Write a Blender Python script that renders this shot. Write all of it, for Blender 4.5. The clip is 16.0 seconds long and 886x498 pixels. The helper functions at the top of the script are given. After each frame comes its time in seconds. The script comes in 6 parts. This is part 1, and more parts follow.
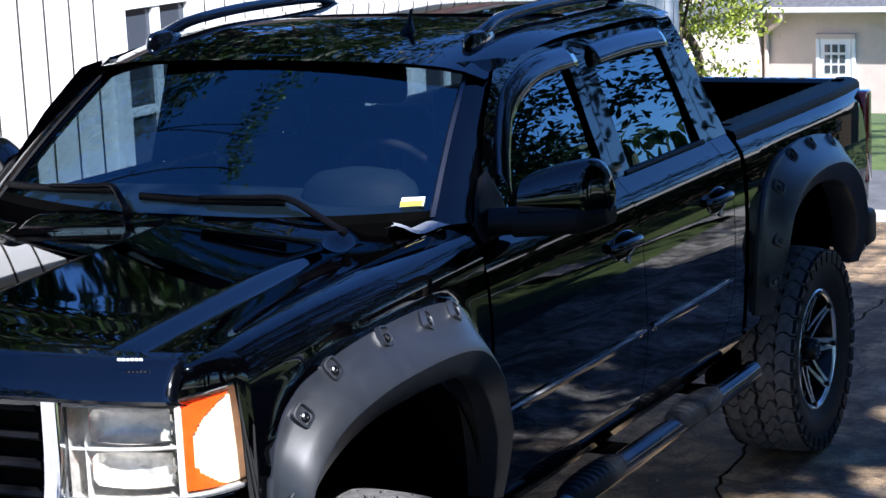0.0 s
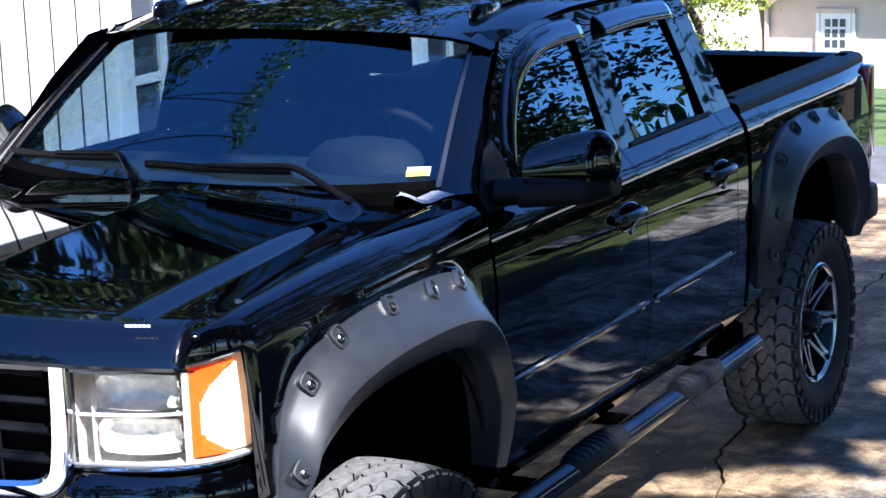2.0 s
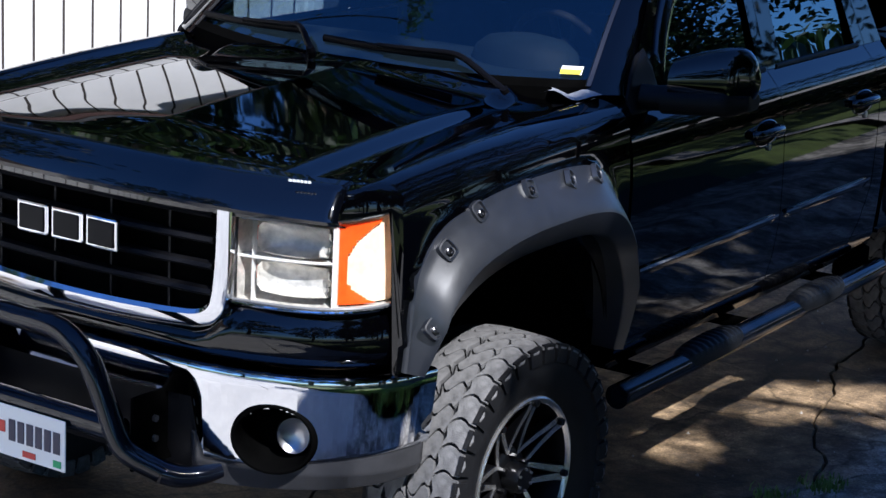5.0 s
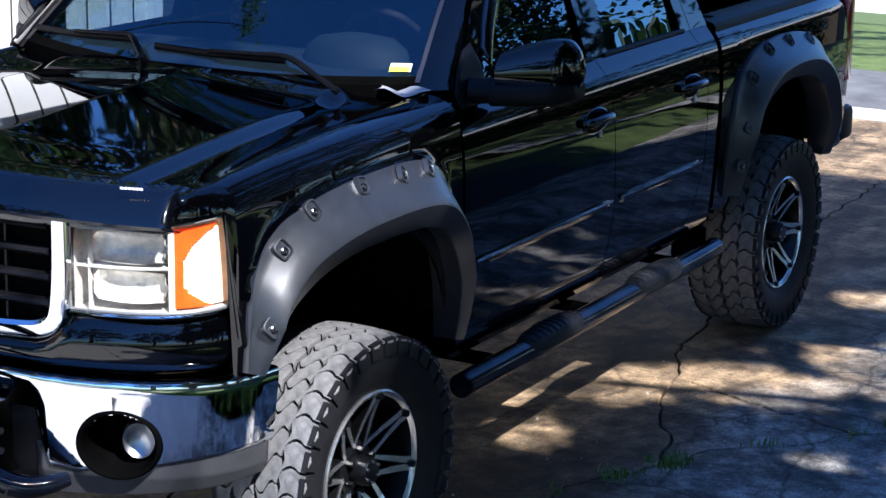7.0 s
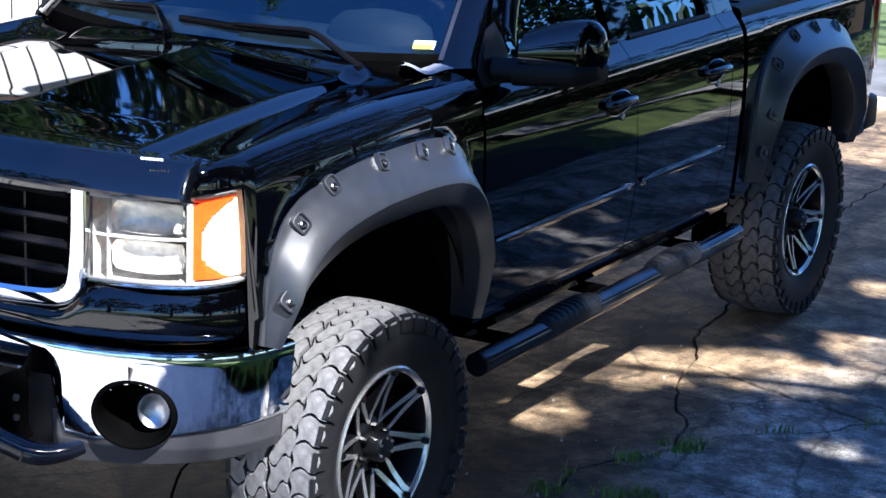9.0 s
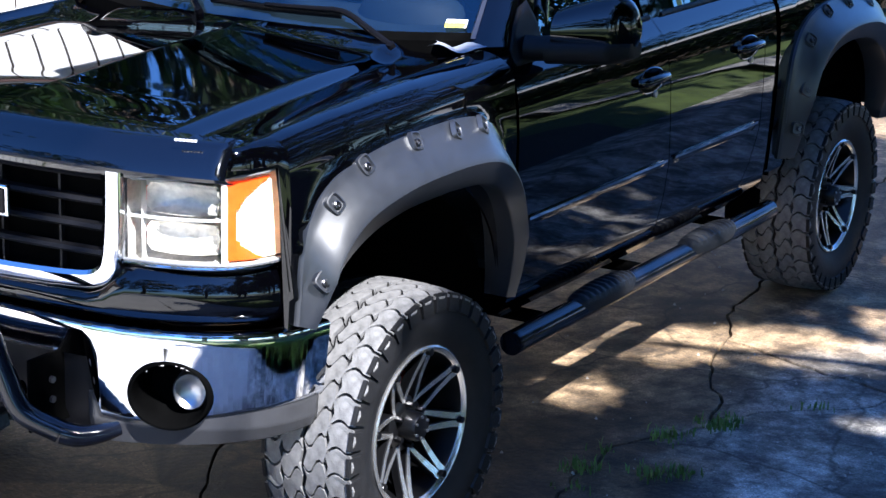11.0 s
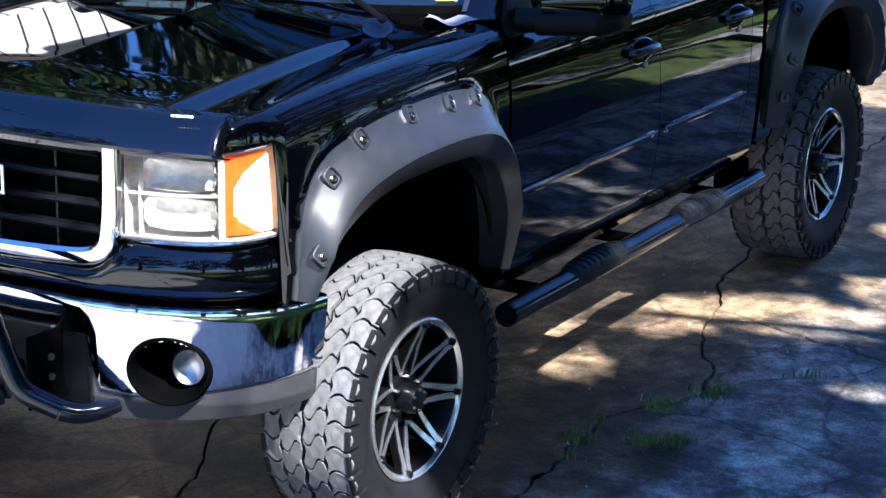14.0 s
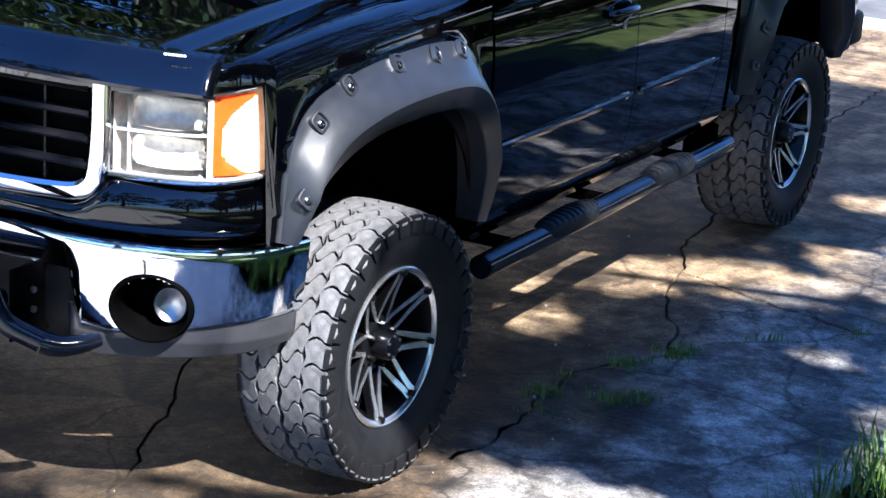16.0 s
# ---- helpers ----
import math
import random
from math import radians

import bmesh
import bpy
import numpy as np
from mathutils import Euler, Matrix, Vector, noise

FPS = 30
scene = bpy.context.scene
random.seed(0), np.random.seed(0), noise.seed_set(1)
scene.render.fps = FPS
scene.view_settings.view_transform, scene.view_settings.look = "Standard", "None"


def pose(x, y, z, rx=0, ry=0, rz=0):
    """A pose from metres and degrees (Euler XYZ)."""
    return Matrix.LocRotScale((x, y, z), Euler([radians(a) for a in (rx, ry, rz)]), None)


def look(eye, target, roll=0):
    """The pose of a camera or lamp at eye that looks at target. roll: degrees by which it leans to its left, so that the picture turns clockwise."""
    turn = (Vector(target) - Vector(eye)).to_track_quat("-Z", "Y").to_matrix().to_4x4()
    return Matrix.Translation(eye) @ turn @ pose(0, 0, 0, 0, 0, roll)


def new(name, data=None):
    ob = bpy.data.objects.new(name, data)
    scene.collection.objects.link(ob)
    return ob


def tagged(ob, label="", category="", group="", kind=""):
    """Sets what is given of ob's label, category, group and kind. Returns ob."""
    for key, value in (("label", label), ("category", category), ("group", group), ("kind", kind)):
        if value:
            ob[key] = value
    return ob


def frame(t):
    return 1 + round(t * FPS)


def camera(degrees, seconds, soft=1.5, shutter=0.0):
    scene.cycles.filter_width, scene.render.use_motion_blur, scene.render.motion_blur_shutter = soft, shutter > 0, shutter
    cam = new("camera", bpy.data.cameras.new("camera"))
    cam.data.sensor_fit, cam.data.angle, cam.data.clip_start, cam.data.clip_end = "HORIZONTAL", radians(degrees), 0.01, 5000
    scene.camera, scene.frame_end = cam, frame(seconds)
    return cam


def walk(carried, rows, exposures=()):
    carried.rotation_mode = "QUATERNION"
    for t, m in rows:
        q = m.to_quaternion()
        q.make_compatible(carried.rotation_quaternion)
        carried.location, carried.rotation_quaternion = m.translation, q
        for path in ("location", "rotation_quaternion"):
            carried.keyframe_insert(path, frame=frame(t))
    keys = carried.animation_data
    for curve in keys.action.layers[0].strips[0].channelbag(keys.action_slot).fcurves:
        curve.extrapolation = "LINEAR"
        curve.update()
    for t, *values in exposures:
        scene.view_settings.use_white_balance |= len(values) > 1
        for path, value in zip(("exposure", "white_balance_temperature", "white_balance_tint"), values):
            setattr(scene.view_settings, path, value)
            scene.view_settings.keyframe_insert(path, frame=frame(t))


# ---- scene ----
cam = camera(24.0, 16.0)
PATH = [
    (0, (3.746, -4.772, 2.627), (2.818, -3.041, 2.25), -2.7),
    (0.5, (3.746, -4.781, 2.622), (2.819, -3.056, 2.215), -2.1),
    (1, (3.75, -4.797, 2.636), (2.81, -3.077, 2.242), -1.9),
    (1.5, (3.739, -4.797, 2.632), (2.801, -3.075, 2.24), -3.2),
    (2, (3.733, -4.8, 2.627), (2.809, -3.073, 2.223), -2.2),
    (2.5, (3.728, -4.812, 2.619), (2.768, -3.111, 2.19), -1.2),
    (3, (3.741, -4.832, 2.606), (2.739, -3.166, 2.136), -0.3),
    (3.2, (3.743, -4.834, 2.594), (2.725, -3.186, 2.096), -0.0),
    (5.3, (4.135, -5.277, 2.728), (3.089, -3.646, 2.231), 3.1),
    (5.5, (4.16, -5.301, 2.739), (3.147, -3.646, 2.257), 2.2),
    (6, (4.156, -5.332, 2.722), (3.139, -3.682, 2.228), 1.8),
    (6.5, (4.188, -5.295, 2.726), (3.224, -3.616, 2.227), 1.4),
    (7, (4.207, -5.259, 2.717), (3.264, -3.566, 2.222), 1.0),
    (7.5, (4.211, -5.244, 2.715), (3.267, -3.55, 2.227), 1.6),
    (8, (4.218, -5.246, 2.715), (3.268, -3.557, 2.221), 1.4),
    (8.5, (4.221, -5.251, 2.702), (3.275, -3.566, 2.188), 2.1),
    (9, (4.22, -5.256, 2.705), (3.261, -3.578, 2.193), 2.2),
    (11.3, (4.203, -5.258, 2.706), (3.22, -3.6, 2.171), 1.6),
    (11.5, (4.2, -5.257, 2.703), (3.221, -3.597, 2.171), 1.9),
    (12, (4.195, -5.253, 2.697), (3.223, -3.591, 2.155), 1.9),
    (12.5, (4.194, -5.261, 2.694), (3.224, -3.6, 2.147), 2.3),
    (13, (4.189, -5.271, 2.694), (3.21, -3.612, 2.156), 2.1),
    (13.5, (4.187, -5.286, 2.701), (3.205, -3.63, 2.159), 2.2),
    (14, (4.167, -5.301, 2.706), (3.209, -3.636, 2.149), 1.0),
    (14.5, (4.146, -5.366, 2.708), (3.197, -3.698, 2.145), 0.3),
    (15, (4.135, -5.421, 2.701), (3.223, -3.737, 2.124), 1.8),
    (15.5, (4.117, -5.447, 2.691), (3.198, -3.767, 2.115), 2.3),
    (16, (4.099, -5.429, 2.678), (3.197, -3.743, 2.09), 3.7),
]
walk(cam, [(t, look(eye, target, roll)) for t, eye, target, roll in PATH], [(0.0, 1.42, 5800, 13), (1.2, 1.92, 5800, 13), (2.4, 2.12, 5800, 13), (3.2, 1.95, 5800, 13), (5.3, 0.98, 5800, 13), (6.2, 1.30, 5800, 13), (8.0, 1.95, 5800, 13), (9.2, 2.15, 5800, 13), (12.0, 2.32, 5800, 13), (14.5, 2.30, 5800, 13), (16.0, 2.20, 5800, 13)])

# ---- light ----
SUN = Vector((0.78, -0.45, 1.0)).normalized()
world = bpy.data.worlds.new("sky")
scene.world = world
world.use_nodes = True
wn = world.node_tree.nodes
sky = wn.new("ShaderNodeTexSky")
sky.sky_type = "NISHITA"
sky.sun_disc = False
sky.sun_elevation = math.asin(SUN.z)
sky.sun_rotation = math.atan2(SUN.x, SUN.y)
sky.air_density, sky.dust_density, sky.ozone_density = 1.0, 0.2, 5.0
wn["Background"].inputs["Strength"].default_value = 0.075
deep = wn.new("ShaderNodeMix")
deep.data_type, deep.blend_type = "RGBA", "MULTIPLY"
deep.inputs["Factor"].default_value, deep.inputs["B"].default_value = 1.0, (0.57, 0.86, 1.27, 1)
world.node_tree.links.new(sky.outputs["Color"], deep.inputs["A"])
world.node_tree.links.new(deep.outputs["Result"], wn["Background"].inputs["Color"])
sun_data = bpy.data.lights.new("sun", "SUN")
sun_data.energy, sun_data.angle, sun_data.color = 5.0, radians(0.55), (1.0, 0.96, 0.89)
sun = new("sun", sun_data)
sun.rotation_euler = SUN.to_track_quat("Z", "Y").to_euler()
sun.location = SUN * 40


# ---- materials ----
def mat(name, color, rough=0.5, metal=0.0, coat=0.0, spec=0.5, noise_scale=0.0, vary=0.0, bump=0.0, bump_scale=200.0, rough_vary=0.0, dark=None, emission=None):
    m = bpy.data.materials.new(name)
    m.use_nodes = True
    nt = m.node_tree
    b = nt.nodes["Principled BSDF"]
    b.inputs["Base Color"].default_value = (*color, 1)
    b.inputs["Roughness"].default_value = rough
    b.inputs["Metallic"].default_value = metal
    b.inputs["Coat Weight"].default_value = coat
    b.inputs["Coat Roughness"].default_value = 0.02
    b.inputs["Specular IOR Level"].default_value = spec
    tc = nt.nodes.new("ShaderNodeTexCoord")
    if vary > 0:
        n = nt.nodes.new("ShaderNodeTexNoise")
        n.inputs["Scale"].default_value, n.inputs["Detail"].default_value, n.inputs["Roughness"].default_value = noise_scale, 8, 0.65
        nt.links.new(tc.outputs["Object"], n.inputs["Vector"])
        r = nt.nodes.new("ShaderNodeValToRGB")
        lo = dark if dark else tuple(c * (1 - vary) for c in color)
        r.color_ramp.elements[0].position, r.color_ramp.elements[1].position = 0.32, 0.68
        r.color_ramp.elements[0].color = (*lo, 1)
        r.color_ramp.elements[1].color = (*[min(1, c * (1 + vary * 0.5)) for c in color], 1)
        nt.links.new(n.outputs["Fac"], r.inputs["Fac"])
        nt.links.new(r.outputs["Color"], b.inputs["Base Color"])
        if rough_vary > 0:
            mr = nt.nodes.new("ShaderNodeMapRange")
            mr.inputs["To Min"].default_value, mr.inputs["To Max"].default_value = max(0, rough - rough_vary), min(1, rough + rough_vary)
            nt.links.new(n.outputs["Fac"], mr.inputs["Value"])
            nt.links.new(mr.outputs["Result"], b.inputs["Roughness"])
    if bump > 0:
        n2 = nt.nodes.new("ShaderNodeTexNoise")
        n2.inputs["Scale"].default_value, n2.inputs["Detail"].default_value = bump_scale, 4
        nt.links.new(tc.outputs["Object"], n2.inputs["Vector"])
        bp = nt.nodes.new("ShaderNodeBump")
        bp.inputs["Strength"].default_value, bp.inputs["Distance"].default_value = bump, 0.01
        nt.links.new(n2.outputs["Fac"], bp.inputs["Height"])
        nt.links.new(bp.outputs["Normal"], b.inputs["Normal"])
    if emission:
        b.inputs["Emission Color"].default_value, b.inputs["Emission Strength"].default_value = (*emission[:3], 1), emission[3]
    return m


def glass(name, tint, ior=1.5, rough=0.0, plain=None, gloss_tint=(1, 1, 1)):
    m = bpy.data.materials.new(name)
    m.use_nodes = True
    nt = m.node_tree
    nt.nodes.remove(nt.nodes["Principled BSDF"])
    tr, gl, fr, mx = (nt.nodes.new("ShaderNode" + k) for k in ("BsdfTransparent", "BsdfGlossy", "Fresnel", "MixShader"))
    tr.inputs["Color"].default_value = (*tint, 1)
    gl.inputs["Roughness"].default_value = rough
    gl.inputs["Color"].default_value = (*gloss_tint, 1)
    fr.inputs["IOR"].default_value = ior
    if plain is None:
        nt.links.new(fr.outputs["Fac"], mx.inputs["Fac"])
    else:
        mx.inputs["Fac"].default_value = plain
    nt.links.new(tr.outputs["BSDF"], mx.inputs[1])
    nt.links.new(gl.outputs["BSDF"], mx.inputs[2])
    nt.links.new(mx.outputs["Shader"], nt.nodes["Material Output"].inputs["Surface"])
    return m


PAINT = mat("black_paint", (0.0003, 0.0003, 0.0006), rough=0.4, coat=1.0, spec=0.0)
PAINT.node_tree.nodes["Principled BSDF"].inputs["Coat IOR"].default_value = 1.55
CHROME = mat("chrome", (0.78, 0.79, 0.82), rough=0.04, metal=1.0, noise_scale=9, vary=0.08, rough_vary=0.03)
SATIN = mat("satin_flare_plastic", (0.012, 0.0135, 0.018), rough=0.36, spec=1.0, noise_scale=14, vary=0.15, bump=0.05, bump_scale=500, rough_vary=0.06)
PLASTIC = mat("black_plastic", (0.005, 0.005, 0.006), rough=0.5, spec=0.14, noise_scale=20, vary=0.2, bump=0.05, bump_scale=300)
GLOSSBLACK = mat("gloss_black_plastic", (0.0008, 0.001, 0.002), rough=0.1, coat=1.0, spec=0.1)
WIPER = mat("wiper_black", (0.003, 0.003, 0.004), rough=0.35, spec=0.06, noise_scale=25, vary=0.3)
DARK = mat("underbody_black", (0.002, 0.002, 0.002), rough=0.9, spec=0.0, noise_scale=8, vary=0.3)
RUBBER = mat("tyre_rubber", (0.13, 0.127, 0.126), rough=0.48, spec=0.4, noise_scale=30, vary=0.45, bump=0.25, bump_scale=240)
SIDEWALL = mat("tyre_sidewall_rubber", (0.009, 0.009, 0.010), rough=0.55, spec=0.22, noise_scale=18, vary=0.4, bump=0.15, bump_scale=240)
ALU = mat("machined_aluminium", (0.72, 0.715, 0.71), rough=0.25, metal=0.92, noise_scale=40, vary=0.12)
RIMBLACK = mat("gloss_black_rim", (0.003, 0.003, 0.0035), rough=0.35, coat=0.15, spec=0.2)
BOLT = mat("dark_bolt", (0.10, 0.10, 0.11), rough=0.3, metal=1.0)
STEEL = mat("bolt_steel", (0.45, 0.45, 0.47), rough=0.35, metal=1.0)
RED = mat("red_caliper_paint", (0.5, 0.015, 0.01), rough=0.4)
GREYPLASTIC = mat("grey_valance_plastic", (0.035, 0.035, 0.038), rough=0.28, noise_scale=12, vary=0.2, bump=0.04)
BLUEBLACK = mat("powder_coated_tube", (0.004, 0.005, 0.009), rough=0.14, coat=0.6, spec=0.1)
PAD = mat("ribbed_step_rubber", (0.007, 0.008, 0.010), rough=0.55, spec=0.25, noise_scale=25, vary=0.3, bump=0.1)
REFLECTOR = mat("headlamp_reflector", (0.66, 0.63, 0.57), rough=0.34, metal=0.35, noise_scale=34, vary=0.4)
LAMPRIB = mat("bright_lamp_rib", (0.72, 0.71, 0.69), rough=0.3, metal=0.2, noise_scale=30, vary=0.1)
SILVER = mat("silver_bezel", (0.22, 0.22, 0.22), rough=0.35, metal=0.4)
AMBER = mat("amber_lens", (0.95, 0.095, 0.008), rough=0.15, coat=0.5, noise_scale=30, vary=0.25)
# pale corner lens; the sun's glare is put into its colour
LAMPGLARE = mat("clear_marker_lens", (0.93, 0.70, 0.50), rough=0.12, coat=1.0, noise_scale=30, vary=0.2)
TAILRED = mat("tail_lamp_red", (0.35, 0.01, 0.01), rough=0.12, coat=0.8)
# gloss colours of side glass and windscreen lean blue to deepen the mirrored sky
TINT = glass("tinted_side_glass", (0.03, 0.035, 0.04), 2.7, gloss_tint=(0.75, 0.92, 1.0))
CLEARGLASS = glass("clear_side_glass", (0.20, 0.27, 0.32), 1.0, plain=0.07)
SHIELD = glass("windscreen_glass", (0.50, 0.58, 0.62), 2.2, gloss_tint=(0.45, 0.68, 0.78))
LENS = glass("headlamp_lens", (0.93, 0.94, 0.95), 1.45)
GLOSSBLACK.node_tree.nodes["Principled BSDF"].inputs["Coat IOR"].default_value = 1.65
INTERIOR = mat("dark_interior", (0.035, 0.037, 0.042), rough=0.8, noise_scale=12, vary=0.3)
DASH = mat("grey_dashboard", (0.006, 0.012, 0.018), rough=0.7, spec=0.15, noise_scale=14, vary=0.3, bump=0.1)
PLATEWHITE = mat("plate_white", (0.75, 0.76, 0.74), rough=0.4)
INK = mat("dark_ink", (0.02, 0.02, 0.05), rough=0.5)
REDINK = mat("red_ink", (0.5, 0.03, 0.02), rough=0.5)
GREENINK = mat("green_ink", (0.02, 0.35, 0.12), rough=0.5)
YELLOWINK = mat("yellow_ink", (0.75, 0.62, 0.05), rough=0.5)


def concrete_mat():
    m = mat("weathered_concrete", (0.2, 0.17, 0.14), rough=0.8, bump=0.5, bump_scale=44)
    nt = m.node_tree
    b, tc = nt.nodes["Principled BSDF"], nt.nodes["Texture Coordinate"]

    def layer(scale, detail, lo, hi, p0, p1):
        n, r = nt.nodes.new("ShaderNodeTexNoise"), nt.nodes.new("ShaderNodeValToRGB")
        n.inputs["Scale"].default_value, n.inputs["Detail"].default_value, n.inputs["Roughness"].default_value = scale, detail, 0.7
        nt.links.new(tc.outputs["Object"], n.inputs["Vector"])
        r.color_ramp.elements[0].position, r.color_ramp.elements[1].position = p0, p1
        r.color_ramp.elements[0].color, r.color_ramp.elements[1].color = (*lo, 1), (*hi, 1)
        nt.links.new(n.outputs["Fac"], r.inputs["Fac"])
        return r.outputs["Color"]

    def times(a, c, f):
        x = nt.nodes.new("ShaderNodeMix")
        x.data_type, x.blend_type = "RGBA", "MULTIPLY"
        x.inputs["Factor"].default_value = f
        nt.links.new(a, x.inputs["A"])
        nt.links.new(c, x.inputs["B"])
        return x.outputs["Result"]

    grey = layer(1.3, 8, (0.19, 0.178, 0.16), (0.58, 0.55, 0.50), 0.36, 0.62)
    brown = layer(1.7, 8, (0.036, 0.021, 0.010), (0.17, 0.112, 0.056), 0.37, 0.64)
    # brown earth where vehicles stand, its tone darkened for the truck's shade
    xyz, wob = nt.nodes.new("ShaderNodeSeparateXYZ"), nt.nodes.new("ShaderNodeTexNoise")
    wob.inputs["Scale"].default_value, wob.inputs["Detail"].default_value = 1.6, 6
    nt.links.new(tc.outputs["Object"], xyz.inputs["Vector"])
    nt.links.new(tc.outputs["Object"], wob.inputs["Vector"])

    def calc(op, *args):
        k = nt.nodes.new("ShaderNodeMath")
        k.operation = op
        for i, a in enumerate(args):
            if isinstance(a, (int, float)):
                k.inputs[i].default_value = a
            else:
                nt.links.new(a, k.inputs[i])
        return k.outputs[0]

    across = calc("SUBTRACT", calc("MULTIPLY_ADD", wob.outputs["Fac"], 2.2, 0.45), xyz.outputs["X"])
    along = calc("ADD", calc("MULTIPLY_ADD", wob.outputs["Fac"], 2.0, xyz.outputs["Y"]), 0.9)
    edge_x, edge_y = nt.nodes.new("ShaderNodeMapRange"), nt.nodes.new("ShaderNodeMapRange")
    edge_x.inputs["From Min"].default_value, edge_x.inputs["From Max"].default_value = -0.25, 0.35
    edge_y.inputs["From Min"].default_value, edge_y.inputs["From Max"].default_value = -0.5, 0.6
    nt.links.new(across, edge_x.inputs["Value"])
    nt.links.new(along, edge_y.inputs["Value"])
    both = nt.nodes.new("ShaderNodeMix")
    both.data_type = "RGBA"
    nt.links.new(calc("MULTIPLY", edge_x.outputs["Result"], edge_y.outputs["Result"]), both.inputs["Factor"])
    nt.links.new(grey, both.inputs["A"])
    # beige stretch behind the driver's door, its colour lightened for the sun patch
    sun_start = nt.nodes.new("ShaderNodeMapRange")
    sun_start.inputs["From Min"].default_value, sun_start.inputs["From Max"].default_value = 1.55, 2.35
    nt.links.new(calc("MULTIPLY_ADD", wob.outputs["Fac"], 0.9, xyz.outputs["Y"]), sun_start.inputs["Value"])
    sun_beige = nt.nodes.new("ShaderNodeMix")
    sun_beige.data_type = "RGBA"
    nt.links.new(sun_start.outputs["Result"], sun_beige.inputs["Factor"])
    nt.links.new(brown, sun_beige.inputs["A"])
    nt.links.new(layer(2.1, 8, (0.10, 0.064, 0.032), (0.47, 0.325, 0.185), 0.36, 0.62), sun_beige.inputs["B"])
    nt.links.new(sun_beige.outputs["Result"], both.inputs["B"])
    # front of the driveway paled to stand in for bright sun on it
    front_pale = nt.nodes.new("ShaderNodeMapRange")
    front_pale.inputs["From Min"].default_value, front_pale.inputs["From Max"].default_value = 0.80, 0.45
    nt.links.new(along, front_pale.inputs["Value"])
    pale = nt.nodes.new("ShaderNodeMix")
    pale.data_type = "RGBA"
    pale.inputs["B"].default_value = (0.46, 0.445, 0.42, 1)
    nt.links.new(calc("MULTIPLY", front_pale.outputs["Result"], 0.8), pale.inputs["Factor"])
    # hairline cracks
    warp, bent, cell, line = (nt.nodes.new("ShaderNode" + k) for k in ("TexNoise", "Mix", "TexVoronoi", "ValToRGB"))
    warp.inputs["Scale"].default_value, warp.inputs["Detail"].default_value = 3.0, 8
    bent.data_type, bent.inputs["Factor"].default_value = "VECTOR", 0.22
    nt.links.new(tc.outputs["Object"], warp.inputs["Vector"])
    nt.links.new(tc.outputs["Object"], bent.inputs[4])
    nt.links.new(warp.outputs["Color"], bent.inputs[5])
    cell.feature = "DISTANCE_TO_EDGE"
    cell.inputs["Scale"].default_value = 1.5
    nt.links.new(bent.outputs[1], cell.inputs["Vector"])
    line.color_ramp.elements[0].position, line.color_ramp.elements[1].position = 0.002, 0.014
    line.color_ramp.elements[0].color, line.color_ramp.elements[1].color = (0.22, 0.21, 0.18, 1), (1, 1, 1, 1)
    nt.links.new(cell.outputs["Distance"], line.inputs["Fac"])
    flecks = layer(75, 2, (0.25, 0.24, 0.22), (1, 1, 1), 0.30, 0.37)
    chips = layer(95, 2, (1, 1, 1), (2.6, 2.6, 2.6), 0.64, 0.70)
    blotch = layer(8.5, 9, (0.42, 0.41, 0.40), (1.15, 1.15, 1.15), 0.40, 0.58)
    stain = layer(2.6, 11, (0.24, 0.23, 0.22), (1, 1, 1), 0.42, 0.54)
    spots = layer(30, 8, (0.45, 0.44, 0.42), (1, 1, 1), 0.38, 0.56)
    grit = layer(140, 4, (0.42, 0.42, 0.42), (1.22, 1.22, 1.22), 0.36, 0.62)
    surface = times(times(times(both.outputs["Result"], stain, 0.85), spots, 0.6), grit, 0.8)
    surface = times(times(times(surface, blotch, 0.9), flecks, 0.9), chips, 0.8)
    nt.links.new(times(surface, line.outputs["Color"], 0.8), pale.inputs["A"])
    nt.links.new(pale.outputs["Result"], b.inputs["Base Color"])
    return m


CONCRETE = concrete_mat()
EARTH = mat("dirt_in_joints", (0.045, 0.04, 0.028), rough=0.95, noise_scale=10, vary=0.5)
ASPHALT = mat("asphalt", (0.10, 0.10, 0.105), rough=0.9, noise_scale=3, vary=0.4, bump=0.4, bump_scale=80)
ROAD = mat("pale_road", (0.42, 0.40, 0.37), rough=0.9, noise_scale=2, vary=0.25, bump=0.3)
GRASS = mat("lawn_soil", (0.075, 0.11, 0.022), rough=0.9, noise_scale=6, vary=0.5, bump=0.6, bump_scale=30)
BLADE = mat("grass_blade", (0.10, 0.19, 0.03), rough=0.6, noise_scale=3, vary=0.5)
SIDING = mat("white_painted_siding", (0.80, 0.79, 0.77), rough=0.6, noise_scale=3, vary=0.06, bump=0.05)
GROOVE = mat("siding_groove", (0.035, 0.027, 0.024), rough=0.9)
TRIM = mat("white_trim", (0.80, 0.81, 0.84), rough=0.5, noise_scale=4, vary=0.05)
FASCIA = mat("brown_fascia", (0.10, 0.055, 0.045), rough=0.6, noise_scale=6, vary=0.3)
SHINGLE = mat("grey_shingle", (0.10, 0.10, 0.105), rough=0.9, noise_scale=9, vary=0.4, bump=0.4, bump_scale=40)
TAN = mat("tan_house_siding", (0.60, 0.50, 0.44), rough=0.8, noise_scale=3, vary=0.08)
PANE = mat("house_pane", (0.05, 0.06, 0.08), rough=0.05, coat=0.5)
STONE = mat("fieldstone", (0.36, 0.34, 0.31), rough=0.9, noise_scale=5, vary=0.4, bump=0.5, bump_scale=20)
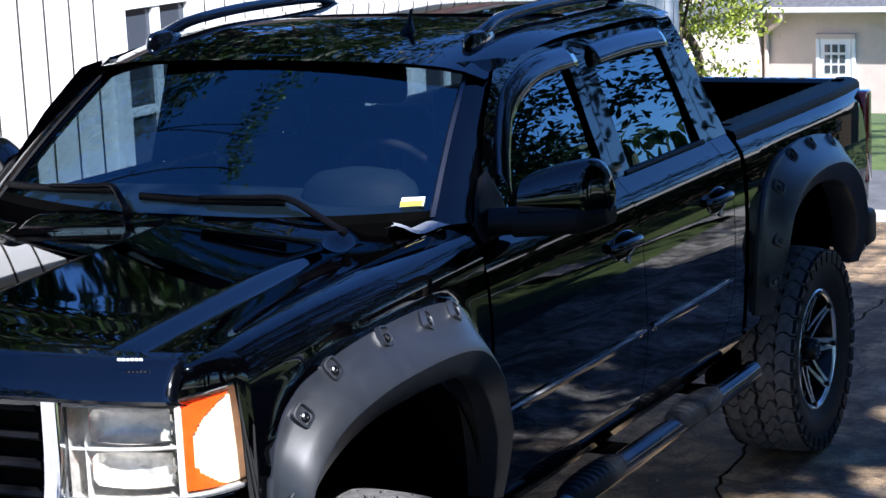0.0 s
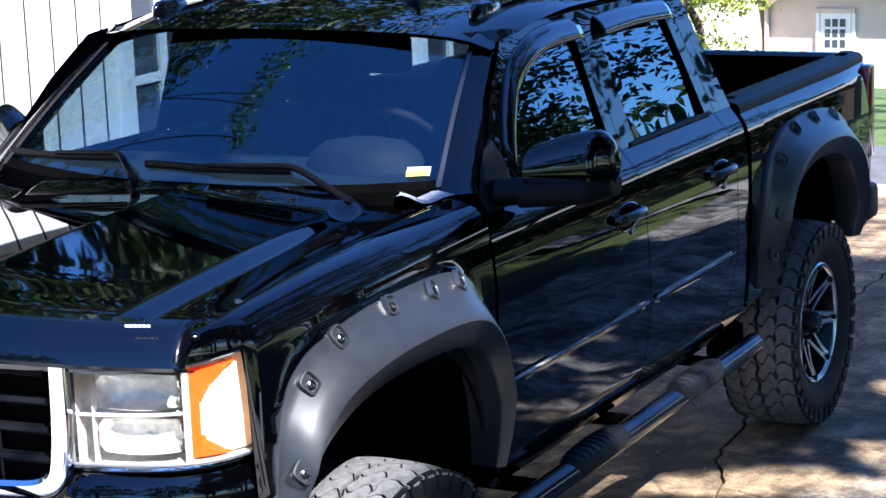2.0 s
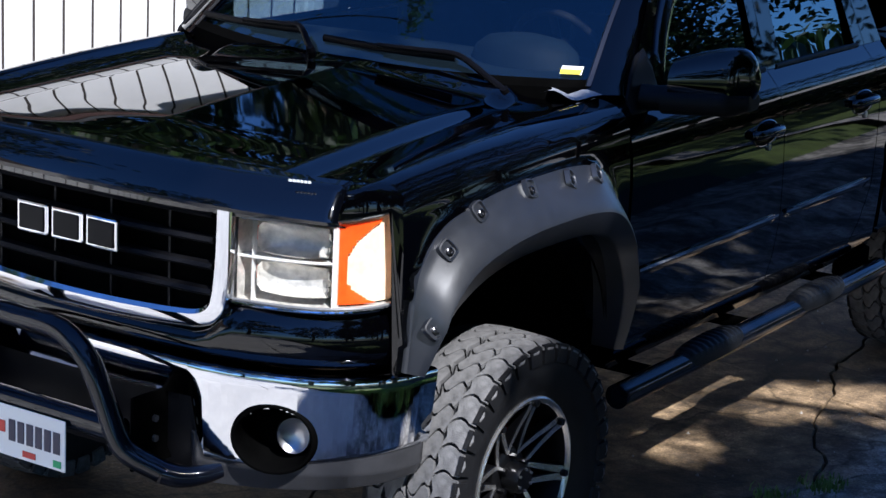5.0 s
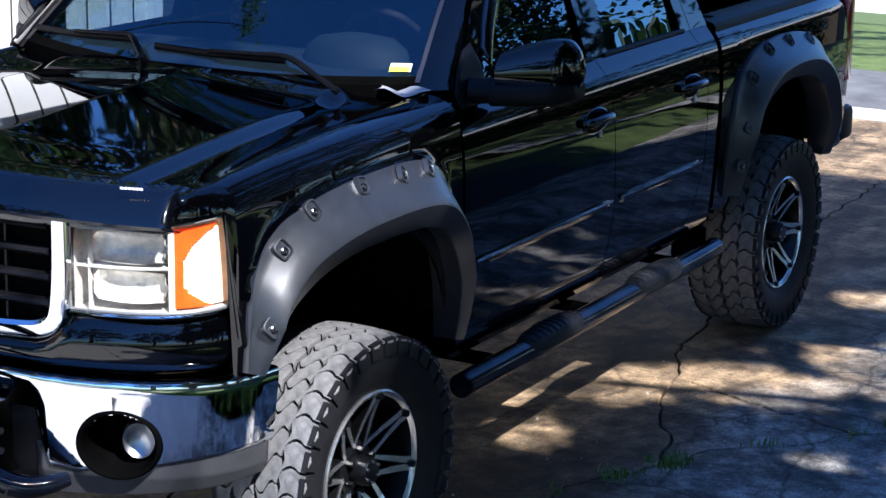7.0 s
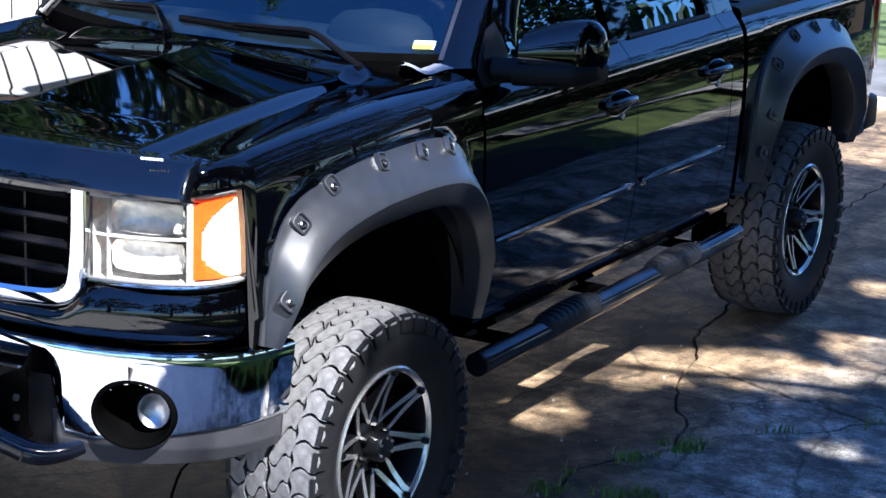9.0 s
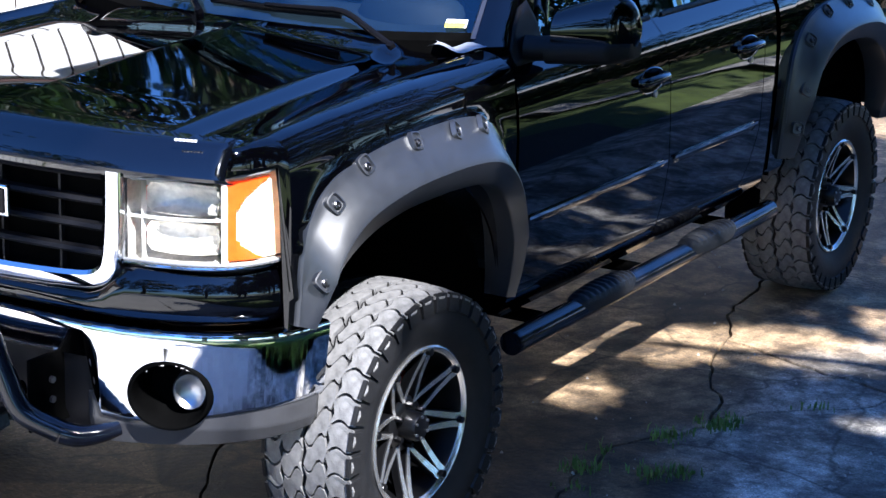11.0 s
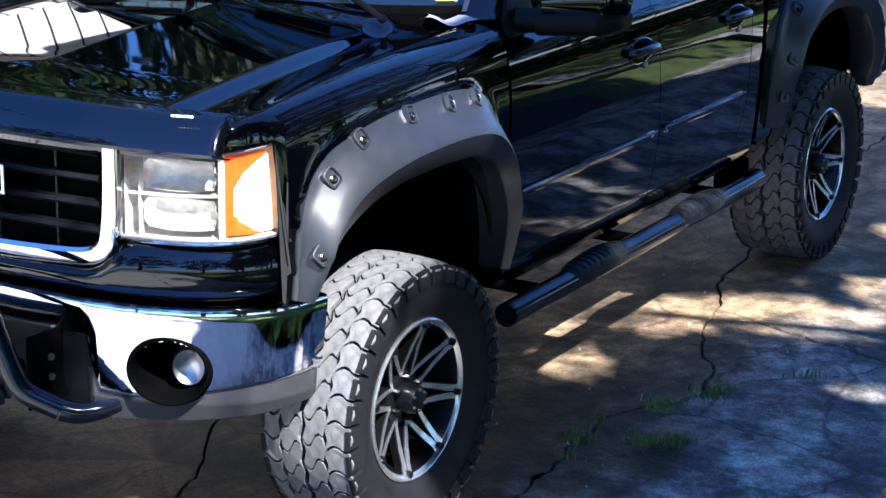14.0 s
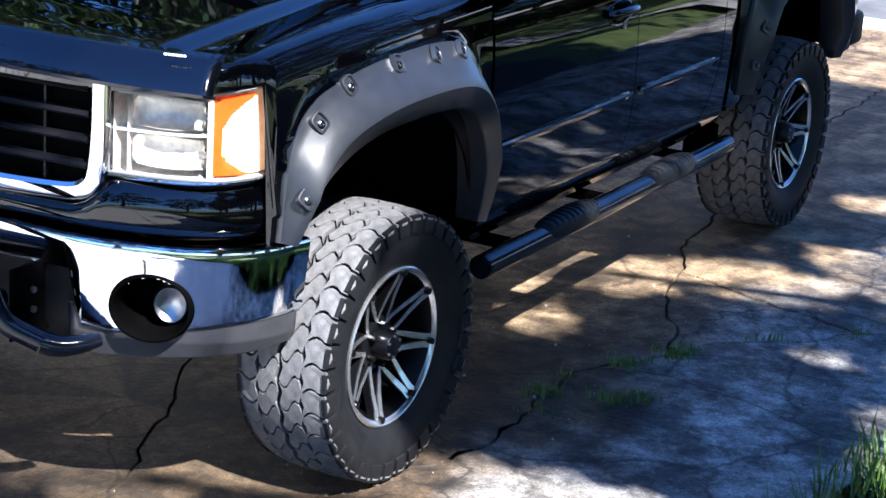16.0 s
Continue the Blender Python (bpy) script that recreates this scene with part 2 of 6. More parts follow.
BARK = mat("bark", (0.10, 0.075, 0.055), rough=0.95, noise_scale=12, vary=0.5, bump=0.7, bump_scale=30)


def leaf_mat(name, color):
    m = mat(name, color, rough=0.5)
    nt = m.node_tree
    b = nt.nodes["Principled BSDF"]
    g = nt.nodes.new("ShaderNodeNewGeometry")
    r = nt.nodes.new("ShaderNodeValToRGB")
    r.color_ramp.elements[0].color = (*[c * 0.55 for c in color], 1)
    r.color_ramp.elements[1].color = (*[min(1, c * 1.6) for c in color], 1)
    nt.links.new(g.outputs["Random Per Island"], r.inputs["Fac"])
    nt.links.new(r.outputs["Color"], b.inputs["Base Color"])
    tl, mx = nt.nodes.new("ShaderNodeBsdfTranslucent"), nt.nodes.new("ShaderNodeMixShader")
    nt.links.new(r.outputs["Color"], tl.inputs["Color"])
    mx.inputs["Fac"].default_value = 0.35
    nt.links.new(b.outputs["BSDF"], mx.inputs[1])
    nt.links.new(tl.outputs["BSDF"], mx.inputs[2])
    nt.links.new(mx.outputs["Shader"], nt.nodes["Material Output"].inputs["Surface"])
    return m


LEAF = leaf_mat("leaf_green", (0.055, 0.11, 0.016))
LEAFDARK = leaf_mat("leaf_dark", (0.016, 0.036, 0.008))
LEAFYELLOW = leaf_mat("leaf_yellow_green", (0.26, 0.30, 0.04))


# ---- mesh helpers ----
def finish(name, me, material, parent, label, smooth=True, solid=0.0, category=""):
    if material:
        me.materials.append(material)
    if smooth:
        me.polygons.foreach_set("use_smooth", [True] * len(me.polygons))
    ob = new(name, me)
    if parent is not None:
        ob.parent = parent
    if solid:
        mod = ob.modifiers.new("thickness", "SOLIDIFY")
        mod.thickness, mod.offset = abs(solid), (-1 if solid > 0 else 1)
        mod.use_rim = material is not PAINT
    if label or category:
        tagged(ob, label, category)
    return ob


def part(name, bm, material, parent, label="", smooth=False, solid=0.0):
    bmesh.ops.recalc_face_normals(bm, faces=bm.faces)
    me = bpy.data.meshes.new(name)
    bm.to_mesh(me)
    bm.free()
    ob = finish(name, me, material, parent, label, smooth, solid)
    if smooth:
        me.set_sharp_from_angle(angle=radians(38))
    return ob


def rows_bm(rows, close_u=False, close_v=False, cap=False, bm=None):
    """A sheet through rows of points; close_u joins the last row to the first, close_v the ends of each row."""
    bm = bm or bmesh.new()
    vs = [[bm.verts.new(p) for p in row] for row in rows]
    n, m = len(vs), len(vs[0])
    for i in range(n if close_u else n - 1):
        for j in range(m if close_v else m - 1):
            q = (vs[i][j], vs[(i + 1) % n][j], vs[(i + 1) % n][(j + 1) % m], vs[i][(j + 1) % m])
            try:
                bm.faces.new(q)
            except ValueError:
                pass
    if cap:
        bm.faces.new(vs[0])
        bm.faces.new(vs[-1])
    return bm


def box_bm(x0, y0, z0, x1, y1, z1, bevel=0.0, bm=None, seg=2):
    own = bmesh.new()
    bmesh.ops.create_cube(own, size=1.0)
    for v in own.verts:
        v.co = Vector(((x0 + x1) / 2 + v.co.x * (x1 - x0), (y0 + y1) / 2 + v.co.y * (y1 - y0), (z0 + z1) / 2 + v.co.z * (z1 - z0)))
    if bevel:
        bmesh.ops.bevel(own, geom=own.edges[:], offset=bevel, segments=seg, affect="EDGES", profile=0.5)
    return merge(bm, own)


def merge(bm, own):
    if bm is None:
        return own
    me = bpy.data.meshes.new("tmp")
    own.to_mesh(me)
    own.free()
    bm.from_mesh(me)
    bpy.data.meshes.remove(me)
    return bm


def cyl_bm(a, b, r, seg=20, r2=None, bm=None, bevel=0.0):
    a, b = Vector(a), Vector(b)
    own = bmesh.new()
    bmesh.ops.create_cone(own, cap_ends=True, segments=seg, radius1=r, radius2=r if r2 is None else r2, depth=(b - a).length)
    if bevel:
        bmesh.ops.bevel(own, geom=[e for e in own.edges if any(len(f.verts) > 4 for f in e.link_faces)], offset=bevel, segments=2, affect="EDGES", profile=0.5)
    m = Matrix.Translation((a + b) / 2) @ (b - a).to_track_quat("Z", "Y").to_matrix().to_4x4()
    bmesh.ops.transform(own, matrix=m, verts=own.verts)
    return merge(bm, own)


def smooth_path(pts, n):
    """n+1 points along a Catmull-Rom curve through pts."""
    pts = [Vector(p) for p in pts]
    ext = [pts[0] * 2 - pts[1]] + pts + [pts[-1] * 2 - pts[-2]]
    out = []
    for k in range(n + 1):
        s = k / n * (len(pts) - 1)
        i = min(int(s), len(pts) - 2)
        u = s - i
        p0, p1, p2, p3 = ext[i : i + 4]
        out.append(0.5 * ((2 * p1) + (p2 - p0) * u + (2 * p0 - 5 * p1 + 4 * p2 - p3) * u * u + (3 * p1 - p0 - 3 * p2 + p3) * u**3))
    return out


def tube_bm(pts, r, n=40, seg=16, bm=None, flat=1.0):
    path = smooth_path(pts, n)
    rows, side = [], None
    for i, p in enumerate(path):
        d = (path[min(i + 1, n)] - path[max(i - 1, 0)]).normalized()
        if side is None:
            side = d.cross(Vector((0, 0, 1)))
            if side.length < 0.1:
                side = d.cross(Vector((1, 0, 0)))
        side = (side - d * side.dot(d)).normalized()
        up = d.cross(side)
        rr = r(i / n) if callable(r) else r
        rows.append([p + (side * math.cos(a) + up * math.sin(a) * flat) * rr for a in [2 * math.pi * k / seg for k in range(seg)]])
    return rows_bm(rows, close_v=True, cap=True, bm=bm)


def lerp_table(table, s):
    """Linear look-up in [(key, value...)] with smooth steps left out."""
    if s <= table[0][0]:
        return table[0][1:]
    for a, b in zip(table, table[1:]):
        if s <= b[0]:
            u = (s - a[0]) / (b[0] - a[0])
            return tuple(p + (q - p) * u for p, q in zip(a[1:], b[1:]))
    return table[-1][1:]


def mirror_x(ob, name=None):
    """The same part on the other flank."""
    me = ob.data.copy()
    me.transform(Matrix.Diagonal((-1, 1, 1, 1)))
    me.flip_normals()
    o = new(name or ob.name.split(".")[0], me)
    o.parent = ob.parent
    for mod in ob.modifiers:
        if mod.type == "SOLIDIFY":
            k = o.modifiers.new("thickness", "SOLIDIFY")
            k.thickness, k.offset, k.use_rim = mod.thickness, mod.offset, mod.use_rim
    if "label" in ob:
        o["label"] = ob["label"]
    return o


def span(a, b, n):
    return [a + (b - a) * k / n for k in range(n + 1)]


# ---- ground ----
def ground_z(x, y):
    """The lot is flat round the truck and falls away behind it."""
    return -0.135 * min(max(0.0, y - 14.0), 46.0)


def setting(ob, label):
    return tagged(ob, label, kind="structure")


xs = sorted(set([-400, -200, -100, -60] + span(-40, 40, 20) + [60, 100, 200, 400]))
ys = sorted(set([-300, -100, -50] + span(-20, 70, 45) + [100, 200, 400, 900]))
bm = rows_bm([[Vector((x, y, ground_z(x, y) - 0.06)) for y in ys] for x in xs])
setting(part("ground", bm, GRASS, None, smooth=True), "green lawn falling away behind the driveway")


def jagged(pts, seed, amp=0.022, step=0.07):
    rnd = random.Random(seed)
    out = []
    for a, b in zip(pts, pts[1:]):
        a, b = Vector(a), Vector(b)
        n = max(1, int((b - a).length / step))
        for k in range(n):
            p = a.lerp(b, k / n)
            if k:
                d = (b - a).normalized()
                p = p + Vector((-d.y, d.x)) * rnd.uniform(-amp, amp)
            out.append(p)
    out.append(Vector(pts[-1]))
    return out


J = (1.34, 1.63)
crack_a = jagged([J, (1.12, 1.22), (1.20, 0.42), (0.98, -0.35), (0.80, -1.6), (0.9, -16.0)], 1)
crack_b = jagged([J, (1.27, 1.83), (1.02, 2.31), (0.95, 2.64), (0.807, 3.05), (0.55, 4.6), (0.4, 8.9)], 2)
crack_c = jagged([J, (1.42, 1.88), (1.66, 2.08), (1.84, 2.344), (2.40, 2.86), (3.3, 3.1)], 3)
crack_e = jagged([(0.95, 2.64), (1.18, 2.565), (1.40, 2.496), (1.63, 2.43), (1.84, 2.344)], 6)
crack_d = jagged([(0.80, -1.6), (0.46, -1.0), (0.38, -0.48), (0.16, 0.02), (-0.06, 0.45), (-0.7, 1.5), (-2.85, 2.2)], 4)
k80 = min(range(len(crack_a)), key=lambda i: (crack_a[i] - Vector((0.80, -1.6))).length)
driveway = setting(part("driveway", box_bm(2.3, 1.4, -0.10, 3.3, 9.0, -0.028, bm=box_bm(-2.9, -16.0, -0.10, 2.3, 9.0, -0.028)), EARTH, None), "old cracked concrete driveway with grass in its cracks")


def slab(outline, gap=0.004, drop=0.0):
    """A slab with its edge pulled in by half the crack's width."""
    pts = [Vector(p) for p in outline]
    n = len(pts)
    area = sum(pts[i].x * pts[(i + 1) % n].y - pts[(i + 1) % n].x * pts[i].y for i in range(n))
    if area < 0:
        pts.reverse()
    def inset(g):
        out = []
        for i in range(n):
            a, b, c = pts[i - 1], pts[i], pts[(i + 1) % n]
            d = (c - a).normalized()
            out.append(b + Vector((-d.y, d.x)) * g)
        return out
    bm = bmesh.new()
    top = [bm.verts.new((p.x, p.y, drop)) for p in inset(gap + 0.003)]
    mid = [bm.verts.new((p.x, p.y, drop - 0.006)) for p in inset(gap)]
    low = [bm.verts.new((p.x, p.y, -0.05)) for p in inset(gap)]
    bm.faces.new(top)
    for i in range(n):
        j = (i + 1) % n
        bm.faces.new((top[i], mid[i], mid[j], top[j]))
        bm.faces.new((mid[i], low[i], low[j], mid[j]))
    bmesh.ops.triangulate(bm, faces=[f for f in bm.faces if len(f.verts) > 4])
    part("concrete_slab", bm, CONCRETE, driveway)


slab(crack_a + [Vector((2.3, -16.0)), Vector((2.25, 0.4)), Vector((2.35, 1.0)), Vector((2.9, 1.5)), Vector((3.3, 1.7))] + crack_c[::-1], drop=-0.002)
kb = min(range(len(crack_b)), key=lambda i: (crack_b[i] - crack_e[0]).length)
kc = min(range(len(crack_c)), key=lambda i: (crack_c[i] - crack_e[-1]).length)
slab(crack_b[kb:] + [Vector((3.3, 8.9))] + crack_c[kc:][::-1] + crack_e[::-1][1:-1], gap=0.006)
slab(crack_b[: kb + 1] + crack_e[1:-1] + crack_c[: kc + 1][::-1], gap=0.006, drop=-0.003)
slab(crack_a[: k80 + 1] + crack_d + [Vector((-2.85, 8.9))] + crack_b[::-1], drop=-0.001)
slab(crack_a[k80:] + [Vector((-2.85, -16.0)), Vector((-2.85, 2.2))] + crack_d[::-1][1:-1], drop=-0.003)
bm = rows_bm([[Vector((x, y, ground_z(x, y) - 0.012)) for y in span(9.0, 11.1, 4)] for x in (-60, -20, -2.9, 2.4)])
setting(part("road", bm, ASPHALT, None, smooth=True), "grey asphalt lane behind the truck")
bm = rows_bm([[Vector((x, y, 0.0)) for y in (8.9, 9.35)] for x in (-30, -3, 5, 30)])
setting(part("pavement", bm, ROAD, None), "pale sunlit strip of pavement")
# unseen dark sheet added as shaded ground for the doors to mirror
bm = rows_bm([[Vector((x, y, -0.03)) for y in (0.8, 3.0, 6.4)] for x in (3.35, 5.5, 8.2)])
setting(part("pavement", bm, mat("dark_worn_asphalt", (0.022, 0.022, 0.022), rough=0.9, noise_scale=3, vary=0.4, bump=0.4, bump_scale=80), None), "dark unseen sheet added beside the driveway for black door reflections")
# pale street on the driver's side
bm = rows_bm([[Vector((x, y, 0.02)) for y in (-30, 0, 15, 30, 60)] for x in (17.0, 22.0)])
setting(part("road", bm, ROAD, None), "pale street past the lawn")


# ---- grass tufts ----
def tufts(name, spots, label, seed, h0, h1, n_each, spread):
    rnd = random.Random(seed)
    verts, faces = [], []
    for cx, cy in spots:
        for _ in range(n_each):
            x, y = cx + rnd.gauss(0, spread), cy + rnd.gauss(0, spread)
            h, a, w = rnd.uniform(h0, h1), rnd.uniform(0, 6.283), rnd.uniform(0.0025, 0.005)
            lean = rnd.uniform(0.2, 0.8) * h
            dx, dy = math.cos(a), math.sin(a)
            i = len(verts)
            verts += [(x - dy * w, y + dx * w, -0.03), (x + dy * w, y - dx * w, -0.03), (x + dx * lean * 0.4 + dy * w * 0.8, y + dy * lean * 0.4 - dx * w * 0.8, h * 0.6), (x + dx * lean * 0.4 - dy * w * 0.8, y + dy * lean * 0.4 + dx * w * 0.8, h * 0.6), (x + dx * lean, y + dy * lean, h)]
            faces += [(i, i + 1, i + 2, i + 3), (i + 3, i + 2, i + 4)]
    me = bpy.data.meshes.new(name)
    me.from_pydata(verts, [], faces)
    ob = finish(name, me, BLADE, None, "", smooth=False)
    return tagged(ob, label, "grass", kind="stuff")


rnd = random.Random(5)
spots = [tuple(p) for p in crack_a[2:16:5]] + [(1.34, 1.63)] * 5 + [(1.38, 1.66)] * 3 + [(1.24, 1.42)] * 4 + [(1.13, 0.96)] * 5 + [(1.36, 1.03)] * 4 + [(1.45, 1.10)] * 3 + [(1.92, 2.52)] * 2 + [tuple(p) for p in crack_c[1:12:5]]
tufts("crack_grass", spots, "sparse green grass growing in concrete cracks", 7, 0.008, 0.042, 15, 0.034)
edge = [(2.32 + rnd.random() * 0.9, -3 + rnd.random() * 4.2) for _ in range(420)] + [(2.7 + rnd.random() * 1.0, 0.9 + rnd.random() * 0.5) for _ in range(60)]
tufts("lawn_grass", edge, "long bright green grass at the lawn edge", 8, 0.06, 0.20, 22, 0.05)

# loose grit and small pale stones on the concrete
rnd = random.Random(17)
bm = bmesh.new()
for _ in range(120):
    x, y, r = rnd.uniform(0.2, 2.3), rnd.uniform(-1.0, 4.2), rnd.choice((0.004, 0.005, 0.007, 0.010))
    ring_a = [bm.verts.new((x + r * math.cos(a) * rnd.uniform(0.7, 1.2), y + r * math.sin(a) * rnd.uniform(0.7, 1.2), -0.004)) for a in (0, 1.05, 2.1, 3.15, 4.2, 5.25)]
    tip = bm.verts.new((x, y, r * 0.9))
    for i in range(6):
        bm.faces.new((ring_a[i], ring_a[(i + 1) % 6], tip))
tagged(part("grit", bm, STONE, None), "small pale stones scattered on the concrete", "grit", kind="stuff")

# ---- white garage along the passenger's flank ----
GX = -3.0
garage = tagged(new("garage"), "white vertical-sided garage with brown fascia", "garage")
wall = part("wall", box_bm(GX - 0.15, -7.0, -0.1, GX - 0.008, 12.4, 2.66), GROOVE, garage)
y = -7.0
while y < 12.39:
    w = min(0.205, 12.4 - y)
    part("siding_board", box_bm(GX - 0.010, y + 0.011, -0.05, GX, y + w - 0.011, 2.65, 0.003, seg=1), SIDING, wall)
    y += 0.205
part("end_wall", box_bm(GX - 6.0, 12.25, -0.6, GX - 0.15, 12.4, 2.66), SIDING, garage)
part("front_wall", box_bm(GX - 6.0, -7.0, -0.1, GX - 0.15, -6.85, 2.66), SIDING, garage)
part("soffit", box_bm(GX - 0.02, -7.4, 2.66, GX + 0.06, 12.8, 2.68), SIDING, garage)
part("fascia", box_bm(GX + 0.06, -7.4, 2.64, GX + 0.085, 12.8, 2.76, 0.005), FASCIA, garage, "brown fascia board")
part("roof", rows_bm([[Vector((GX + 0.10, y, 2.785)), Vector((GX - 3.0, y, 3.25)), Vector((GX - 6.2, y, 2.78))] for y in (-7.5, 12.9)]), SHINGLE, garage, solid=0.05)


def garage_window(y0, y1, z0, z1):
    w = part("window", box_bm(GX - 0.01, y0, z0, GX + 0.012, y1, z1), PANE, garage, "white-framed sash window")
    for a, b, c, d in ((y0 - 0.09, y0, z0 - 0.09, z1 + 0.09), (y1, y1 + 0.09, z0 - 0.09, z1 + 0.09)):
        part("window_frame", box_bm(GX - 0.005, a, c, GX + 0.045, b, d, 0.004), TRIM, w)
    part("window_frame", box_bm(GX - 0.005, y0, z1, GX + 0.045, y1, z1 + 0.09, 0.004), TRIM, w)
    part("window_sill", box_bm(GX - 0.005, y0 - 0.02, z0 - 0.09, GX + 0.07, y1 + 0.02, z0, 0.004), TRIM, w)
    ym, zm = (y0 + y1) / 2, (z0 + z1) / 2
    part("mullion", box_bm(GX, ym - 0.035, z0, GX + 0.035, ym + 0.035, z1, 0.003), TRIM, w)
    part("meeting_rail", box_bm(GX, y0, zm - 0.025, GX + 0.03, y1, zm + 0.025, 0.003), TRIM, w)


garage_window(4.28, 4.86, 0.75, 1.86)
garage_window(7.6, 8.3, 0.75, 1.86)

# ---- pale house down the slope ----
HY = 50.0
house = tagged(new("house"), "pale low house with white door and grey roof", "house")
hz = -4.95
part("wall", box_bm(-15.3, HY, hz - 1, -4.0, HY + 0.3, hz + 3.0), TAN, house, "white sunlit front wall")
wing = part("wing_wall", box_bm(-21.0, HY - 6.0, hz - 1, -15.35, HY + 0.25, hz + 4.2), TAN, house, "tan shaded gable wall")
part("wing_roof", rows_bm([[Vector((-21.4, y, hz + 4.2)), Vector((-18.2, y, hz + 6.2)), Vector((-15.0, y, hz + 3.1))] for y in (HY - 6.4, HY + 3)]), SHINGLE, house, solid=0.15)
part("roof", rows_bm([[Vector((x, HY - 0.55, hz + 2.92)), Vector((x, HY + 4.5, hz + 5.2)), Vector((x, HY + 9, hz + 3))] for x in (-15.6, -3.6)]), SHINGLE, house, solid=0.12)
part("gutter", box_bm(-15.5, HY - 0.66, hz + 2.80, -3.6, HY - 0.52, hz + 2.94, 0.02), TRIM, house, "white gutter")
part("downspout", tube_bm([(-14.6, HY - 0.58, hz + 2.78), (-14.7, HY - 0.5, hz + 2.55), (-15.15, HY - 0.2, hz + 2.25), (-15.2, HY - 0.12, hz + 1.9), (-15.2, HY - 0.12, hz)], 0.07, 24, 8), TAN, house, smooth=True)
door = part("door", box_bm(-13.7, HY - 0.06, hz + 0.02, -12.85, HY + 0.02, hz + 2.05, 0.01), TRIM, house, "white nine-pane door")
for i in range(3):
    for j in range(3):
        part("door_pane", box_bm(-13.57 + 0.21 * i, HY - 0.075, hz + 1.12 + 0.28 * j, -13.42 + 0.21 * i, HY - 0.055, hz + 1.33 + 0.28 * j), PANE, door)
part("door_frame", box_bm(-13.82, HY - 0.10, hz + 2.05, -12.73, HY + 0.01, hz + 2.18, 0.01), TAN, door)
for s in (-13.82, -12.83):
    part("door_frame", box_bm(s, HY - 0.08, hz, s + 0.11, HY + 0.01, hz + 2.05, 0.01), TRIM, door)
swall = tagged(new("stone_wall"), "low grey fieldstone retaining wall", "wall")
rnd = random.Random(11)
for r in range(3):
    x = -16.0
    while x < -4:
        w = rnd.uniform(0.3, 0.7)
        part("stone", box_bm(x, HY - 1.6 + rnd.uniform(-.05, .05), hz - 0.85 + 0.28 * r, x + w - 0.03, HY - 1.2, hz - 0.59 + 0.28 * r, 0.04, seg=1), STONE, swall)
        x += w


# ---- trees ----
def leaves_mesh(name, pts, size, material, parent, seed, label=""):
    rnd = random.Random(seed)
    verts, faces = [], []
    for p in pts:
        s = size * rnd.uniform(0.6, 1.3)
        a = Vector((rnd.gauss(0, 1), rnd.gauss(0, 1), rnd.gauss(0, 1))).normalized()
        b = a.orthogonal().normalized()
        q = rnd.uniform(0, 6.283)
        c = a.cross(b)
        u, v = b * math.cos(q) + c * math.sin(q), c * math.cos(q) - b * math.sin(q)
        i = len(verts)
        for k, w in ((-1, 0), (-0.3, 0.42), (0.35, 0.40), (1, 0), (0.35, -0.40), (-0.3, -0.42)):
            verts.append(tuple(p + u * k * s + v * w * s + a * (0.12 * s * (1 - k * k))))
        faces.append(tuple(range(i, i + 6)))
    me = bpy.data.meshes.new(name)
    me.from_pydata(verts, [], faces)
    return finish(name, me, material, parent, label, smooth=False)


def limb(name, pts, r0, r1, parent, seg=10, n=18):
    return part(name, tube_bm(pts, lambda u: r0 + (r1 - r0) * u, n, seg), BARK, parent, smooth=True)


def tree(base, height, clumps, leaf, material, seed, per=60, spread=0.5, label="", trunk_r=0.25, keep=None):
    """Trunk, limbs to some clumps, and a crown of leaf clumps."""
    rnd = random.Random(seed)
    b = Vector(base)
    t = tagged(new("tree"), label, "tree")
    t.location = b
    crown = Vector((0, 0, 0))
    for c in clumps:
        crown += Vector(c)
    crown /= len(clumps)
    topp = Vector((b.x * 0.6 + crown.x * 0.4, b.y * 0.6 + crown.y * 0.4, b.z + height * 0.62))
    limb("trunk", [Vector((0, 0, -0.2)), (topp - b) * 0.35 + Vector((0.15, 0.1, 0)), (topp - b) * 0.7 - Vector((0.1, 0.1, 0)), topp - b], trunk_r, trunk_r * 0.45, t, 14)
    for c in rnd.sample(clumps, min(14, len(clumps))):
        f = rnd.uniform(0.45, 1.0)
        s0 = (topp - b) * f
        e = Vector(c) - b
        mid = s0.lerp(e, 0.5) + Vector((rnd.uniform(-.3, .3), rnd.uniform(-.3, .3), 0.3))
        limb("limb", [s0, mid, e], trunk_r * 0.32, 0.015, t, 7, 12)
    pts = []
    for c in clumps:
        c = Vector(c) - b
        for _ in range(per):
            q = c + Vector((rnd.gauss(0, spread), rnd.gauss(0, spread), rnd.gauss(0, spread * 0.7)))
            if keep is None or keep(q + b):
                pts.append(q)
    leaves_mesh("crown", pts, leaf, material, t, seed)
    return t


def sun_uv(p):
    return p[0] - SUN.x / SUN.z * p[2], p[1] - SUN.y / SUN.z * p[2]


